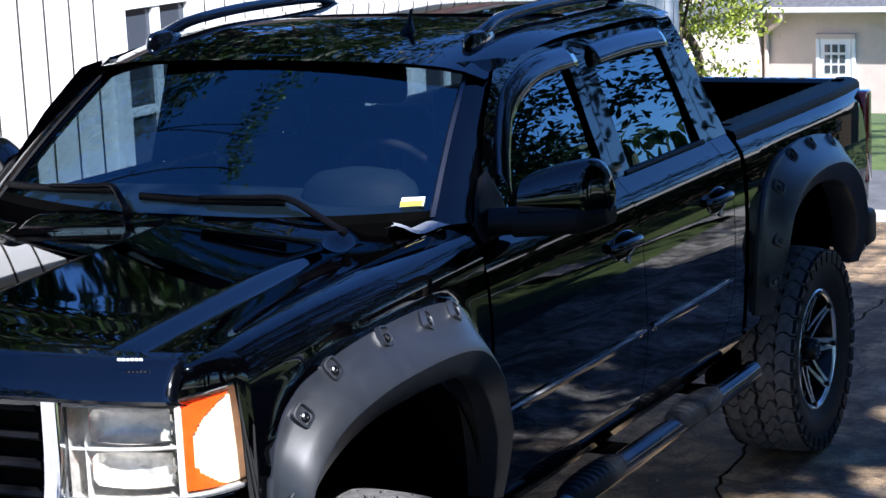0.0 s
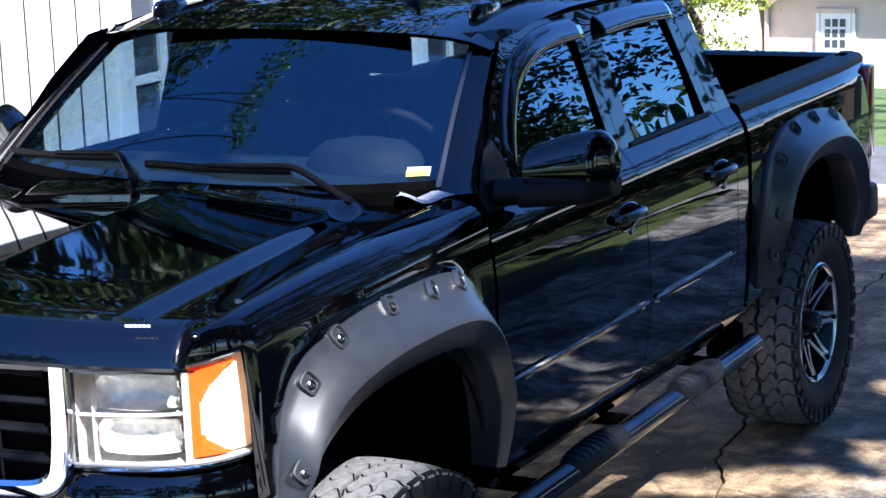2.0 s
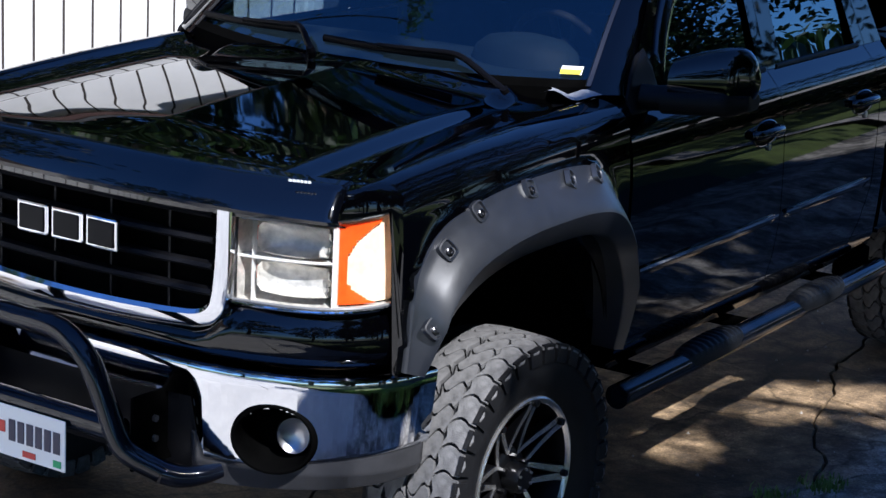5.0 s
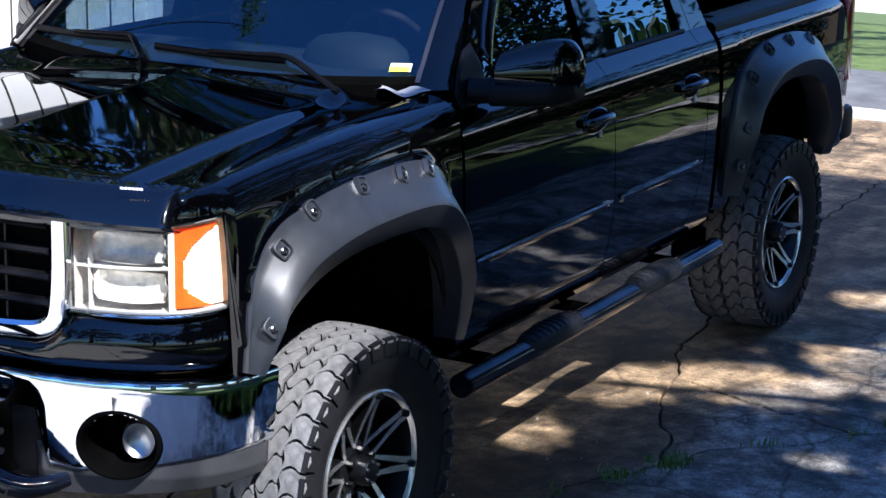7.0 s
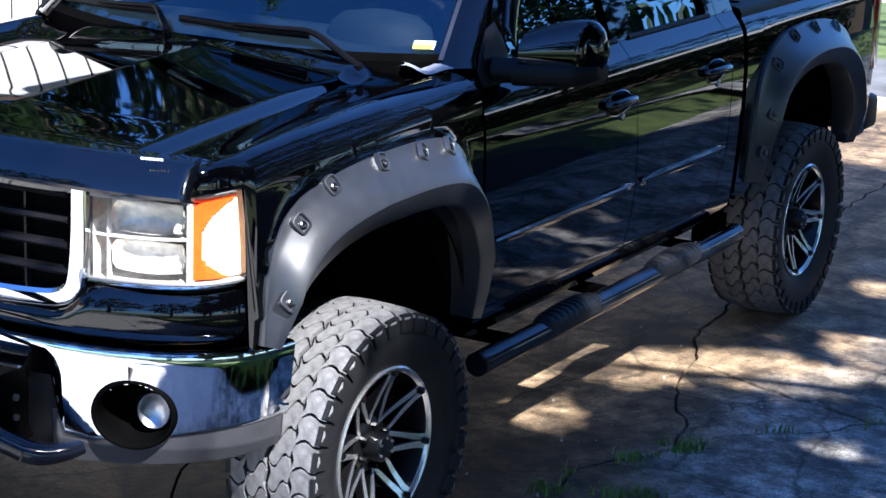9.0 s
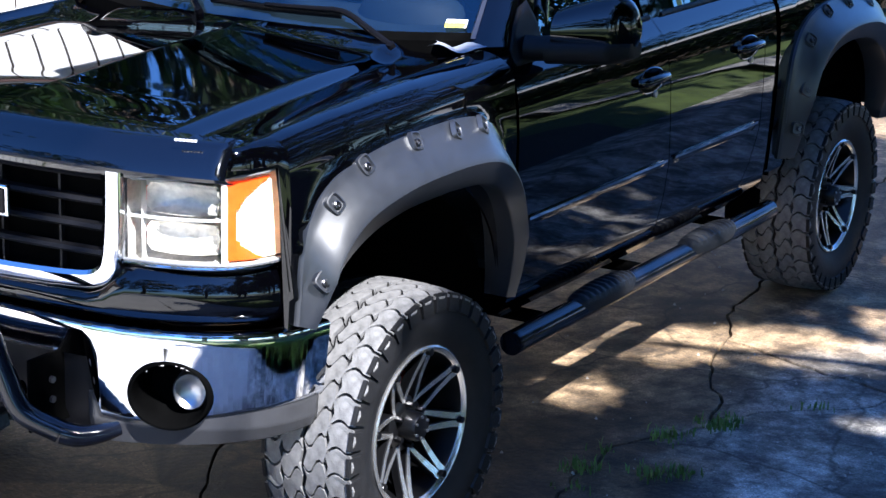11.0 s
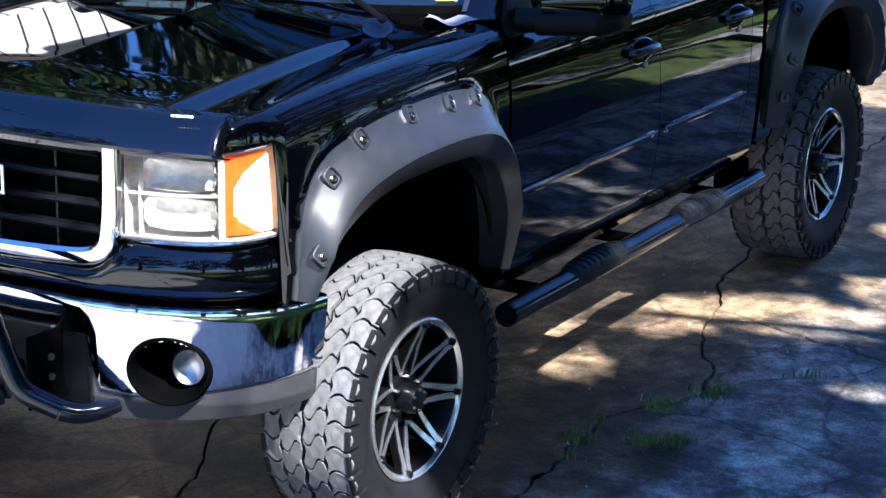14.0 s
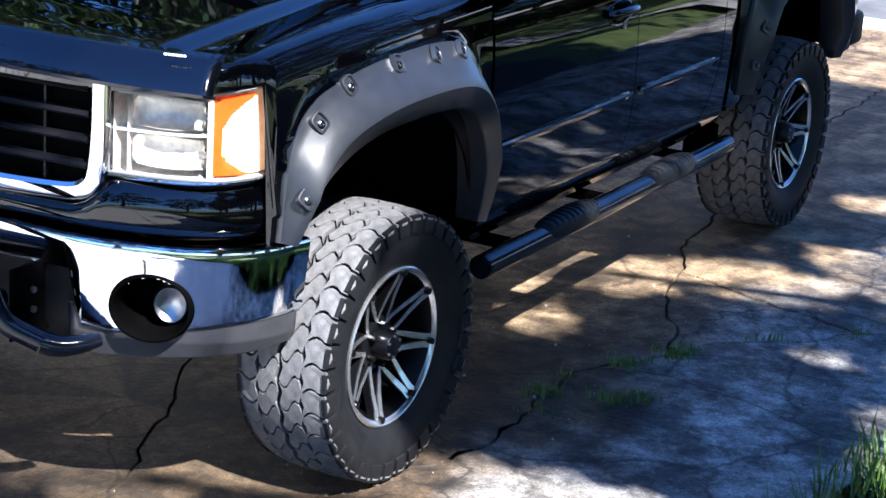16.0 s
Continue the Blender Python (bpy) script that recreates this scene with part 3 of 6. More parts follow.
# wanted sun patches as ellipses; canopy leaves that would shade them are dropped
LIT = [(0.25, -0.14, 0.92, 0.28), (0.32, -0.62, 0.30, 0.10), (-0.2, 0.35, 0.52, 0.68), (-0.78, 1.45, 0.42, 0.34), (1.62, 0.08, 0.56, 0.20), (3.3, 7.6, 0.7, 0.45), (4.4, 11.0, 0.5, 1.1), (1.25, 2.72, 0.36, 0.20), (0.82, 2.50, 0.22, 0.20), (1.55, 3.35, 0.2, 0.15), (0.46, 2.25, 0.10, 0.34), (0.76, 1.66, 0.12, 0.11), (1.83, 1.95, 0.07, 0.06), (2.22, 1.50, 0.05, 0.07), (1.76, 2.98, 0.14, 0.08), (1.85, 3.6, 0.22, 0.10), (1.3, 4.3, 0.2, 0.10), (2.66, 1.05, 0.34, 0.28), (3.3, -1.6, 1.0, 0.8), (0.0, 7.4, 1.2, 0.35), (-0.1, -2.5, 1.5, 0.7), (-0.6, -3.5, 1.6, 0.7)]


def shaded_by(p, pad):
    u, v = sun_uv(p)
    return any(((u - a) / (c + pad)) ** 2 + ((v - b) / (d + pad)) ** 2 < 1 for a, b, c, d in LIT)


frayed = random.Random(3)
for _ in range(7):
    r = frayed.uniform(0.03, 0.09)
    LIT.append((frayed.uniform(1.5, 2.6), frayed.uniform(1.9, 4.6), r * 1.3, r))


def open_sky(p):
    """True for leaves outside the canopy's gaps, whose edges are uneven."""
    return not shaded_by(p, frayed.uniform(0.02, 0.16))


rnd = random.Random(21)
clumps = []
while len(clumps) < 620:
    z = rnd.uniform(4.6, 8.5)
    u, v = rnd.uniform(-1.3, 7.0), rnd.uniform(-3.6, 8.0)
    p = (u + SUN.x / SUN.z * z, v + SUN.y / SUN.z * z, z)
    if not shaded_by(p, 0.15):
        clumps.append(p)
tree((8.5, 2.5, 0), 7.5, clumps, 0.075, LEAF, 31, per=120, spread=0.22, label="leafy maple shading the driveway", trunk_r=0.28, keep=open_sky)
# second crown out of view, added to thicken the shade
upper = []
while len(upper) < 260:
    z = rnd.uniform(8.2, 10.0)
    u, v = rnd.uniform(-1.2, 3.4), rnd.uniform(-1.2, 6.5)
    p = (u + SUN.x / SUN.z * z, v + SUN.y / SUN.z * z, z)
    if not shaded_by(p, 0.17):
        upper.append(p)
tree((10.2, 0.5, 0), 9.5, upper, 0.085, LEAF, 33, per=110, spread=0.22, label="unseen upper crown added to thicken the shade on the driveway", trunk_r=0.26, keep=open_sky)
# trees over and behind the garage
for k, (bx, by, h, n) in enumerate(((-10.5, 6.0, 13, 110), (-11, 11.5, 16, 165), (-11.5, 17.0, 16, 150), (-10.5, -3.0, 11, 110), (-8.0, 22.0, 13, 150), (-14, 28, 14, 120))):
    cl = []
    while len(cl) < n:
        d = Vector((rnd.uniform(-1, 1), rnd.uniform(-1, 1), rnd.uniform(-1, 1)))
        if 0.35 < d.length < 1:
            cl.append((bx + d.x * 3.8, by + d.y * 4.2, ground_z(bx, by) + h * 0.66 + d.z * h * 0.36))
    tree((bx, by, ground_z(bx, by)), h, cl, 0.13, LEAFDARK, 40 + k, per=95, spread=0.42, label="tall dark leafy tree behind the garage", trunk_r=0.32)
# bough over the garage roof
cl = []
while len(cl) < 46:
    x = rnd.uniform(-7.6, -0.6)
    cl.append((x, 3.1 - 0.16 * x + abs(rnd.gauss(0, 0.5)) - 0.35, rnd.uniform(7.2, 7.9)))
for k in range(9):
    cl.append((-2.95 - 0.05 * k + rnd.uniform(-0.12, 0.12), 2.3 - 0.30 * k, 7.5 + rnd.uniform(-0.1, 0.1)))
tree((-9.8, 2.0, 0), 10.5, cl, 0.06, LEAF, 77, per=64, spread=0.16, label="leafy tree with a bough over the garage", trunk_r=0.07)
# tree line past the street on the driver's side and behind
# all out of view; those near x 15 and behind are added to cut skylight
for k, (bx, by, h, n) in enumerate(((14, 45, 11, 80), (21, 43, 11.5, 80), (15, -10, 10, 80), (15.5, -3, 10.5, 80), (16, 4, 10.5, 80), (26, 4, 9, 60), (27, 14, 10, 60), (25, 24, 9, 60), (28, -8, 9, 60), (8, -15, 10, 60), (0, -19, 12, 60), (-8, -15, 11, 60), (14, -11, 9, 60))):
    cl = []
    while len(cl) < n:
        d = Vector((rnd.uniform(-1, 1), rnd.uniform(-1, 1), rnd.uniform(-1, 1)))
        if 0.35 < d.length < 1:
            cl.append((bx + d.x * 4.2, by + d.y * 4.6, ground_z(bx, by) + h * 0.56 + d.z * h * 0.42))
    tree((bx, by, ground_z(bx, by)), h, cl, 0.26, LEAFDARK, 60 + k, per=45, spread=0.55, label="broad unseen leafy tree in the line round the lot", trunk_r=0.3)
# open tree further along the lawn
cl = [(6.1, 14.4, 4.9), (5.8, 14.7, 4.7), (5.4, 15.0, 4.9), (5.2, 14.9, 4.2), (5.3, 14.8, 4.5), (6.2, 14.4, 3.9), (6.0, 14.5, 3.5), (5.3, 15.0, 3.1), (5.1, 15.1, 3.4)]
while len(cl) < 62:
    cl.append((rnd.uniform(6.8, 9.4), rnd.uniform(12.4, 14.6), rnd.uniform(2.4, 7.4)))
tree((8.2, 14.6, ground_z(8, 14.6)), 6.5, cl, 0.07, LEAFDARK, 88, per=150, spread=0.30, label="open leafy tree on the far lawn", trunk_r=0.07)
# broad maple, unseen, added to shade the far lawn that the doors mirror
cl = []
while len(cl) < 400:
    z = rnd.uniform(3.2, 9.0)
    u, v = rnd.uniform(2.2, 13.0), rnd.uniform(8.0, 23.0)
    p = (u + SUN.x / SUN.z * z, v + SUN.y / SUN.z * z, z)
    if p[0] - 0.9 > 0.52 * (p[1] - 2.0) and p[1] > 6.0:
        cl.append(p)
tree((12.5, 13.0, ground_z(12, 13)), 8.0, cl, 0.072, LEAFDARK, 89, per=135, spread=0.36, label="broad dark maple added out of view to shade the lawn", trunk_r=0.22, keep=open_sky)
# high crown over the lane behind the truck, unseen, added for dark paint reflections
cl = []
while len(cl) < 210:
    az, el, far_off = radians(rnd.uniform(-4, 40)), radians(rnd.uniform(27, 60)), rnd.uniform(12.0, 16.5)
    p = (1.0 + far_off * math.sin(az) * math.cos(el), far_off * math.cos(az) * math.cos(el), 1.4 + far_off * math.sin(el))
    u, v = sun_uv(p)
    if (v > 11.5 and abs(u - 2.65 + 0.27 * v) < 1.5) or (u + 5.3) ** 2 + (v - 16.6) ** 2 < 5.5:
        continue
    cl.append(p)
tree((9.5, 13.5, ground_z(9, 13)), 13.0, cl, 0.068, LEAFDARK, 91, per=150, spread=0.42, label="tall unseen maple crown added for dark reflections in the paint", trunk_r=0.24)
# wide unseen crowns added to close the street side and cut its skylight
cl = []
while len(cl) < 620:
    az, el, far_off = radians(rnd.uniform(48, 142)), radians(rnd.uniform(14, 80)), rnd.uniform(7.5, 12.5)
    p = (1.2 + far_off * math.sin(az) * math.cos(el), 1.5 + far_off * math.cos(az) * math.cos(el), 1.0 + far_off * math.sin(el))
    u, v = sun_uv(p)
    if p[2] > 3.4 and u > -1.1 and -4.5 < v < 8.0 and not shaded_by(p, 0.2):
        cl.append(p)
while len(cl) < 900:
    z = rnd.uniform(4.2, 8.0)
    u, v = rnd.uniform(2.7, 9.5), rnd.uniform(-1.5, 7.4)
    p = (u + SUN.x / SUN.z * z, v + SUN.y / SUN.z * z, z)
    if not shaded_by(p, 0.2):
        cl.append(p)
tree((11.0, -1.5, 0), 11.0, cl, 0.095, LEAFDARK, 93, per=95, spread=0.34, label="broad dark crowns added out of view to cut skylight", trunk_r=0.26, keep=open_sky)
# shrubs along the far lawn, unseen, added to darken what the doors mirror
for k, (bx, by) in enumerate(((5.0, 12.9), (6.9, 13.6), (8.9, 13.9), (11.0, 14.3), (13.2, 14.8))):
    cl = []
    while len(cl) < 30:
        d = Vector((rnd.uniform(-1, 1), rnd.uniform(-1, 1), rnd.uniform(-1, 1)))
        if d.length < 1:
            cl.append((bx + d.x * 1.2, by + d.y * 0.6, 0.72 + d.z * 0.62))
    b = tree((bx, by, ground_z(bx, by)), 1.1, cl, 0.07, LEAFDARK, 120 + k, per=70, spread=0.2, label="low dark shrub added out of view to darken door reflections", trunk_r=0.05)
    b.name = "shrub"
    b["category"] = "shrub"
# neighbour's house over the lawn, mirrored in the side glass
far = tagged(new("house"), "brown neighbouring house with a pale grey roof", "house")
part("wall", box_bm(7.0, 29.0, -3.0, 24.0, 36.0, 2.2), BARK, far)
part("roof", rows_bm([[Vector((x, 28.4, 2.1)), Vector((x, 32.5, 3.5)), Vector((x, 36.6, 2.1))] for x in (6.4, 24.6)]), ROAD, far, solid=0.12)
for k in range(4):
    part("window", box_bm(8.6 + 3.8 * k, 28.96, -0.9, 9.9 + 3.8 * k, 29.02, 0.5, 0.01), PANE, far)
# yellow-green young tree beside the garage corner
cl = []
while len(cl) < 46:
    d = Vector((rnd.uniform(-1, 1), rnd.uniform(-1, 1), rnd.uniform(-1, 1)))
    if d.length < 1:
        cl.append((-4.35 + d.x * 0.75, 16.0 + d.y * 0.8, 1.25 + d.z * 1.5))
tree((-4.4, 16.0, ground_z(-4.4, 16)), 2.6, cl, 0.032, LEAFYELLOW, 90, per=170, spread=0.16, label="sunlit yellow-green young tree", trunk_r=0.06)


# ---- the pickup truck: nose towards -y, driver's flank towards +x, front axle at y = 0 ----
WB = 3.645
truck = tagged(new("pickup_truck"), "lifted glossy black crew-cab pickup parked on cracked concrete", "pickup truck")

SIDE = [(0.60, 0.93), (0.63, 0.975), (0.70, 0.995), (0.80, 1.003), (0.95, 1.012), (1.10, 1.018), (1.25, 1.018), (1.34, 1.012), (1.40, 1.003), (1.425, 0.994), (1.44, 0.984), (1.49, 0.945)]


def side_x(y, z):
    """Half width of the body at a station and height."""
    if z <= 1.49:
        x = lerp_table(SIDE, z)[0]
    else:
        x = lerp_table([(1.49, 0.945), (1.70, 0.875), (1.90, 0.812), (1.965, 0.785), (2.0, 0.73)], z)[0]
    if y < 0.6:
        x -= 0.050 * ((0.6 - y) / 1.25) ** 2
    if y > 4.0:
        x -= 0.03 * ((y - 4.0) / 0.6) ** 2
    return x


def side_pt(y, z, out=0.0):
    return Vector((side_x(y, z) + out, y, z))


def flank(name, ys, zlo, zhi, nz=26, label="", material=None, inset=0.0):
    rows = []
    for y in ys:
        a, b = zlo(y), zhi(y)
        rows.append([side_pt(y, a + (b - a) * k / nz, -inset) for k in range(nz + 1)])
    ob = part(name, rows_bm(rows), material or PAINT, truck, label, smooth=True, solid=0.010)
    ob.modifiers[0].offset = 0
    mirror_x(ob)
    return ob




def arch(y0, zc, r, floor):
    return lambda y: max(floor, zc + math.sqrt(max(0.0, r * r - (y - y0) ** 2)))


SEAM_B = [(0.60, 1.70), (0.68, 1.74), (0.79, 1.785), (0.93, 1.805), (1.26, 1.765), (1.49, 1.72)]
SEAM_C = [(0.60, 2.48), (0.68, 2.53), (0.78, 2.62), (0.92, 2.69), (1.24, 2.68), (1.49, 2.62)]


def door_lower(name, front, rear, label=""):
    zs = [0.625 + (1.49 - 0.625) * k / 34 for k in range(35)]
    rows = []
    for u in span(0, 1, 24):
        rows.append([side_pt(front(z) + (rear(z) - front(z)) * u, z) for z in zs])
    ob = part(name, rows_bm(rows), PAINT, truck, label, smooth=True, solid=0.010)
    ob.modifiers[0].offset = 0
    return ob


def ring(name, outer, inner, material, label="", k=6, out=0.0):
    """A frame between two outlines with as many corners, both given as (y, z) on the flank."""
    def loop(c):
        pts = []
        for i in range(len(c)):
            a, b = Vector(c[i]), Vector(c[(i + 1) % len(c)])
            pts += [a + (b - a) * j / k for j in range(k)]
        return pts
    lo, li = loop(outer), loop(inner)
    rows = [[side_pt(*(a + (b - a) * w), out) for a, b in zip(lo, li)] for w in (0, 0.5, 1)]
    ob = part(name, rows_bm(rows, close_v=True), material, truck, label, smooth=True, solid=0.016)
    ob.modifiers[0].offset = 0
    return ob


def pane(name, corners, material, n=10, out=-0.012, far_glass=None):
    """Side glass from a bottom and a top line of (y, z)."""
    (b0, b1), (t0, t1) = corners
    rows = []
    for u in span(0, 1, n):
        b, t = Vector(b0).lerp(Vector(b1), u), Vector(t0).lerp(Vector(t1), u)
        rows.append([side_pt(*b.lerp(t, w), out - 0.003 + 0.007 * math.sin(math.pi * w)) for w in span(0, 1, n)])
    ob = part(name, rows_bm(rows), material, truck, smooth=True)
    ob.visible_shadow = False
    far = mirror_x(ob)
    far.visible_shadow = False
    far.data = far.data.copy()
    far.data.materials[0] = far_glass or CLEARGLASS
    return ob


# flanks
CREST = [(-0.80, 0.868, 1.408), (-0.70, 0.868, 1.431), (-0.53, 0.868, 1.456), (-0.30, 0.868, 1.478), (-0.10, 0.868, 1.491), (0.10, 0.868, 1.502), (0.60, 0.862, 1.520)]
front_arch = arch(-0.02, 0.66, 0.56, 0.80)
FLARE_TOP = [(-0.592, 1.00), (-0.582, 1.12), (-0.555, 1.205), (-0.476, 1.288), (-0.35, 1.332), (-0.15, 1.364), (0.10, 1.377), (0.28, 1.370), (0.37, 1.345), (0.44, 1.29), (0.512, 1.176), (0.555, 1.02)]


def shoulder(sx, cx, y, cz, f=1.0):
    """Rolled edge from the flank at sx to the fender's top at cx: a broad sloping facet, then the hood gap."""
    w = sx - cx
    pts = [(1.0, -0.105), (0.985, -0.085), (0.94, -0.064), (0.86, -0.046), (0.74, -0.030), (0.60, -0.0175), (0.45, -0.0095), (0.30, -0.0045), (0.14, -0.001), (0.0, 0.0)]
    out = [Vector((cx + w * a, y, cz + d * f)) for a, d in pts[1:]]
    return out + [Vector((cx - 0.006, y, cz - 0.004)), Vector((cx - 0.010, y, cz - 0.04))]


def brow(y, z):
    """Swelling of the fender just above the flare."""
    d = z - lerp_table(FLARE_TOP, y)[0]
    return 0.014 * math.exp(-max(0.0, d) / 0.020) if d > -0.02 else 0.0


rows = []
for y in span(-0.62, 0.595, 56):
    cx, cz = lerp_table(CREST, y)
    lo = front_arch(y)
    zs = span(lo, cz - 0.105, 48)
    row = [side_pt(y, min(z, 1.40), brow(y, z)) + Vector((0, 0, z - min(z, 1.40))) for z in zs]
    row += shoulder(row[-1].x, cx, y, cz)
    rows.append(row)
for y in span(-0.635, -0.80, 8):
    cx, cz = lerp_table(CREST, y)
    xo = lerp_table([(-0.80, 0.80), (-0.785, 0.83), (-0.725, 0.885), (-0.655, 0.922), (-0.62, 0.945)], y)[0]
    cx = min(cx, xo - 0.03)
    row = [Vector((xo, y, z)) for z in span(1.366 - 0.016 * (-0.635 - y) / 0.165, max(cz - 0.075, 1.368), 48)]
    row += shoulder(xo, cx, y, cz, 0.72)
    rows.insert(0, row)
fender = part("fender", rows_bm(rows), PAINT, truck, smooth=True, solid=0.008)
mirror_x(fender)
front_door = door_lower("front_door", lambda z: 0.602, lambda z: lerp_table(SEAM_B, z)[0] - 0.0025)
mirror_x(front_door)
rear_door = door_lower("rear_door", lambda z: lerp_table(SEAM_B, z)[0] + 0.0025, lambda z: lerp_table(SEAM_C, z)[0] - 0.003)
mirror_x(rear_door)
corner = door_lower("cab_corner", lambda z: lerp_table(SEAM_C, z)[0] + 0.003, lambda z: 2.80)
mirror_x(corner)
mirror_x(ring("front_door_frame", [(0.67, 1.492), (0.93, 1.79), (1.10, 1.93), (1.40, 1.962), (1.705, 1.965), (1.722, 1.492)], [(0.84, 1.50), (0.98, 1.72), (1.10, 1.83), (1.40, 1.918), (1.64, 1.918), (1.66, 1.50)], PAINT))
mirror_x(ring("rear_door_frame", [(1.726, 1.492), (1.711, 1.965), (2.50, 1.962), (2.625, 1.492)], [(1.845, 1.50), (1.835, 1.905), (2.45, 1.900), (2.535, 1.50)], PAINT))
mirror_x(ring("rear_pillar", [(2.631, 1.492), (2.506, 1.965), (2.63, 1.962), (2.80, 1.492)], [(2.70, 1.60), (2.60, 1.80), (2.605, 1.80), (2.705, 1.60)], PAINT))
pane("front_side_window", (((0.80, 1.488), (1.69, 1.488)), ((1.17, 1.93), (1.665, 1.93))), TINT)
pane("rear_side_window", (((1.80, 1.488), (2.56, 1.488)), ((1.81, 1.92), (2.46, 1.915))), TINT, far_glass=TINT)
# black weather strip and belt moulding under the side glass
for a, b in ((0.82, 1.70), (1.80, 2.56)):
    bm = tube_bm([side_pt(y, 1.497, 0.004) for y in span(a, b, 6)], 0.011, 12, 8)
    mirror_x(part("belt_strip", bm, PLASTIC, truck, smooth=True))

# windscreen, cowl, roof
def shield_pt(u, w):
    """u from -1 to 1 across, w from 0 at the cowl to 1 at the roof."""
    b = Vector((0.828 * u, 0.48 + 0.15 * u * u, 1.512 + 0.030 * u * u))
    t = Vector((0.700 * u, 1.06 + 0.09 * u * u, 1.985 - 0.047 * u * u))
    p = b.lerp(t, w)
    p += Vector((0, -0.55, 0.7)) * 0.030 * math.sin(math.pi * w) * (1 - 0.5 * u * u)
    return p


bm = rows_bm([[shield_pt(u, w) for w in span(0, 1, 14)] for u in span(-1, 1, 30)])
windscreen = part("windscreen", bm, SHIELD, truck, "raked windscreen reflecting blue sky", smooth=True)
windscreen.visible_shadow = False
rows = []
for u in span(-1, 1, 24):
    a, b = shield_pt(u, 0.0), shield_pt(u, 0.045)
    rows.append([a + Vector((0, -0.012, -0.05)), a + Vector((0, -0.012, 0.002)), b + Vector((0, -0.004, 0.004)), b + Vector((0, 0.004, -0.004))])
part("windscreen_seal", rows_bm(rows), DARK, truck, smooth=True)
for s in (1, -1):
    rows = []
    for w in span(-0.06, 1.02, 20):
        g = shield_pt(0.985 * s, w)
        yy, zz = g.y + 0.10, g.z + 0.005
        o = Vector((s * side_x(yy, max(1.40, zz)), yy, zz))
        m1 = g.lerp(o, 0.35) + Vector((s * 0.010, -0.018, 0.010))
        m2 = g.lerp(o, 0.72) + Vector((s * 0.016, -0.016, 0.010))
        rows.append([g + Vector((-s * 0.01, 0.02, -0.01)), g + Vector((s * 0.004, -0.006, 0.006)), m1, m2, o, o + Vector((-s * 0.05, 0.01, -0.02))])
    ap = part("windscreen_pillar", rows_bm(rows), PAINT, truck, smooth=True)
    rows = []
    for w in span(0.0, 0.99, 20):
        g = shield_pt(0.985 * s, w)
        rows.append([g + Vector((s * k * 0.006, -0.008 - 0.004 * math.sin(k * 1.6), 0.008)) for k in range(4)])
    part("pillar_moulding", rows_bm(rows), BOLT if s > 0 else PLASTIC, truck, smooth=True)

rows = []
for y in span(1.0, 2.66, 26):
    f = (y - 1.0) / 1.66
    zc = 1.972 + 0.080 * math.sin(min(1, f * 2.3) * math.pi / 2) - 0.05 * max(0, f - 0.75) * 4 * max(0, f - 0.75)
    row = []
    for u in span(-1, 1, 24):
        x = 0.785 * u
        z = zc - 0.026 * u * u - 0.040 * abs(u) ** 9
        yy = y + (0.085 * u * u if f < 0.02 else 0.085 * u * u * (1 - f))
        row.append(Vector((x, yy, z)))
    rows.append(row)
part("roof", rows_bm(rows), PAINT, truck, smooth=True, solid=0.012)
rows = [[Vector((x, 2.80 - 0.14 * (z - 1.0), z)) for z in span(0.75, 1.52, 8)] for x in span(-0.93, 0.93, 8)]
part("cab_back", rows_bm(rows), PAINT, truck, smooth=True, solid=0.01)
rows = [[Vector((x * (1 - 0.12 * (z - 1.5) / 0.45), 2.735 - 0.27 * (z - 1.5), z)) for z in span(1.5, 1.94, 6)] for x in span(-0.80, 0.80, 10)]
rw = part("rear_window", rows_bm(rows), CLEARGLASS, truck, smooth=True)
rw.visible_shadow = False
for x0, x1, z0, z1 in ((-0.90, -0.62, 1.48, 1.96), (0.62, 0.90, 1.48, 1.96), (-0.62, 0.62, 1.48, 1.56), (-0.62, 0.62, 1.88, 1.97)):
    rows = [[Vector((x * (1 - 0.12 * (z - 1.5) / 0.45), 2.742 - 0.27 * (z - 1.5), z)) for z in span(z0, z1, 4)] for x in span(x0, x1, 4)]
    part("rear_window_frame", rows_bm(rows), PAINT, truck, smooth=True)

# hood with a centre ridge, two raised shoulders and a rolled front lip
HB = [(-0.885, 1.352), (-0.87, 1.375), (-0.845, 1.398), (-0.80, 1.420), (-0.73, 1.438), (-0.60, 1.448), (-0.30, 1.466), (0.10, 1.485), (0.50, 1.497)]


def soft_table(table, y):
    """Smooth curve through a table of two columns."""
    y = min(max(y, table[0][0]), table[-1][0])
    i = max(k for k in range(len(table) - 1) if table[k][0] <= y)
    (y0, z0), (y1, z1) = table[i], table[i + 1]

    def grade(k):
        a, b = table[max(0, k - 1)], table[min(len(table) - 1, k + 1)]
        return (b[1] - a[1]) / (b[0] - a[0])
    h = y1 - y0
    u = (y - y0) / h
    return z0 * (1 + 2 * u) * (1 - u) ** 2 + grade(i) * h * u * (1 - u) ** 2 + z1 * u * u * (3 - 2 * u) + grade(i + 1) * h * u * u * (u - 1)


def ramp(v, lo, hi):
    u = min(1.0, max(0.0, (v - lo) / (hi - lo)))
    return u * u * (3 - 2 * u)


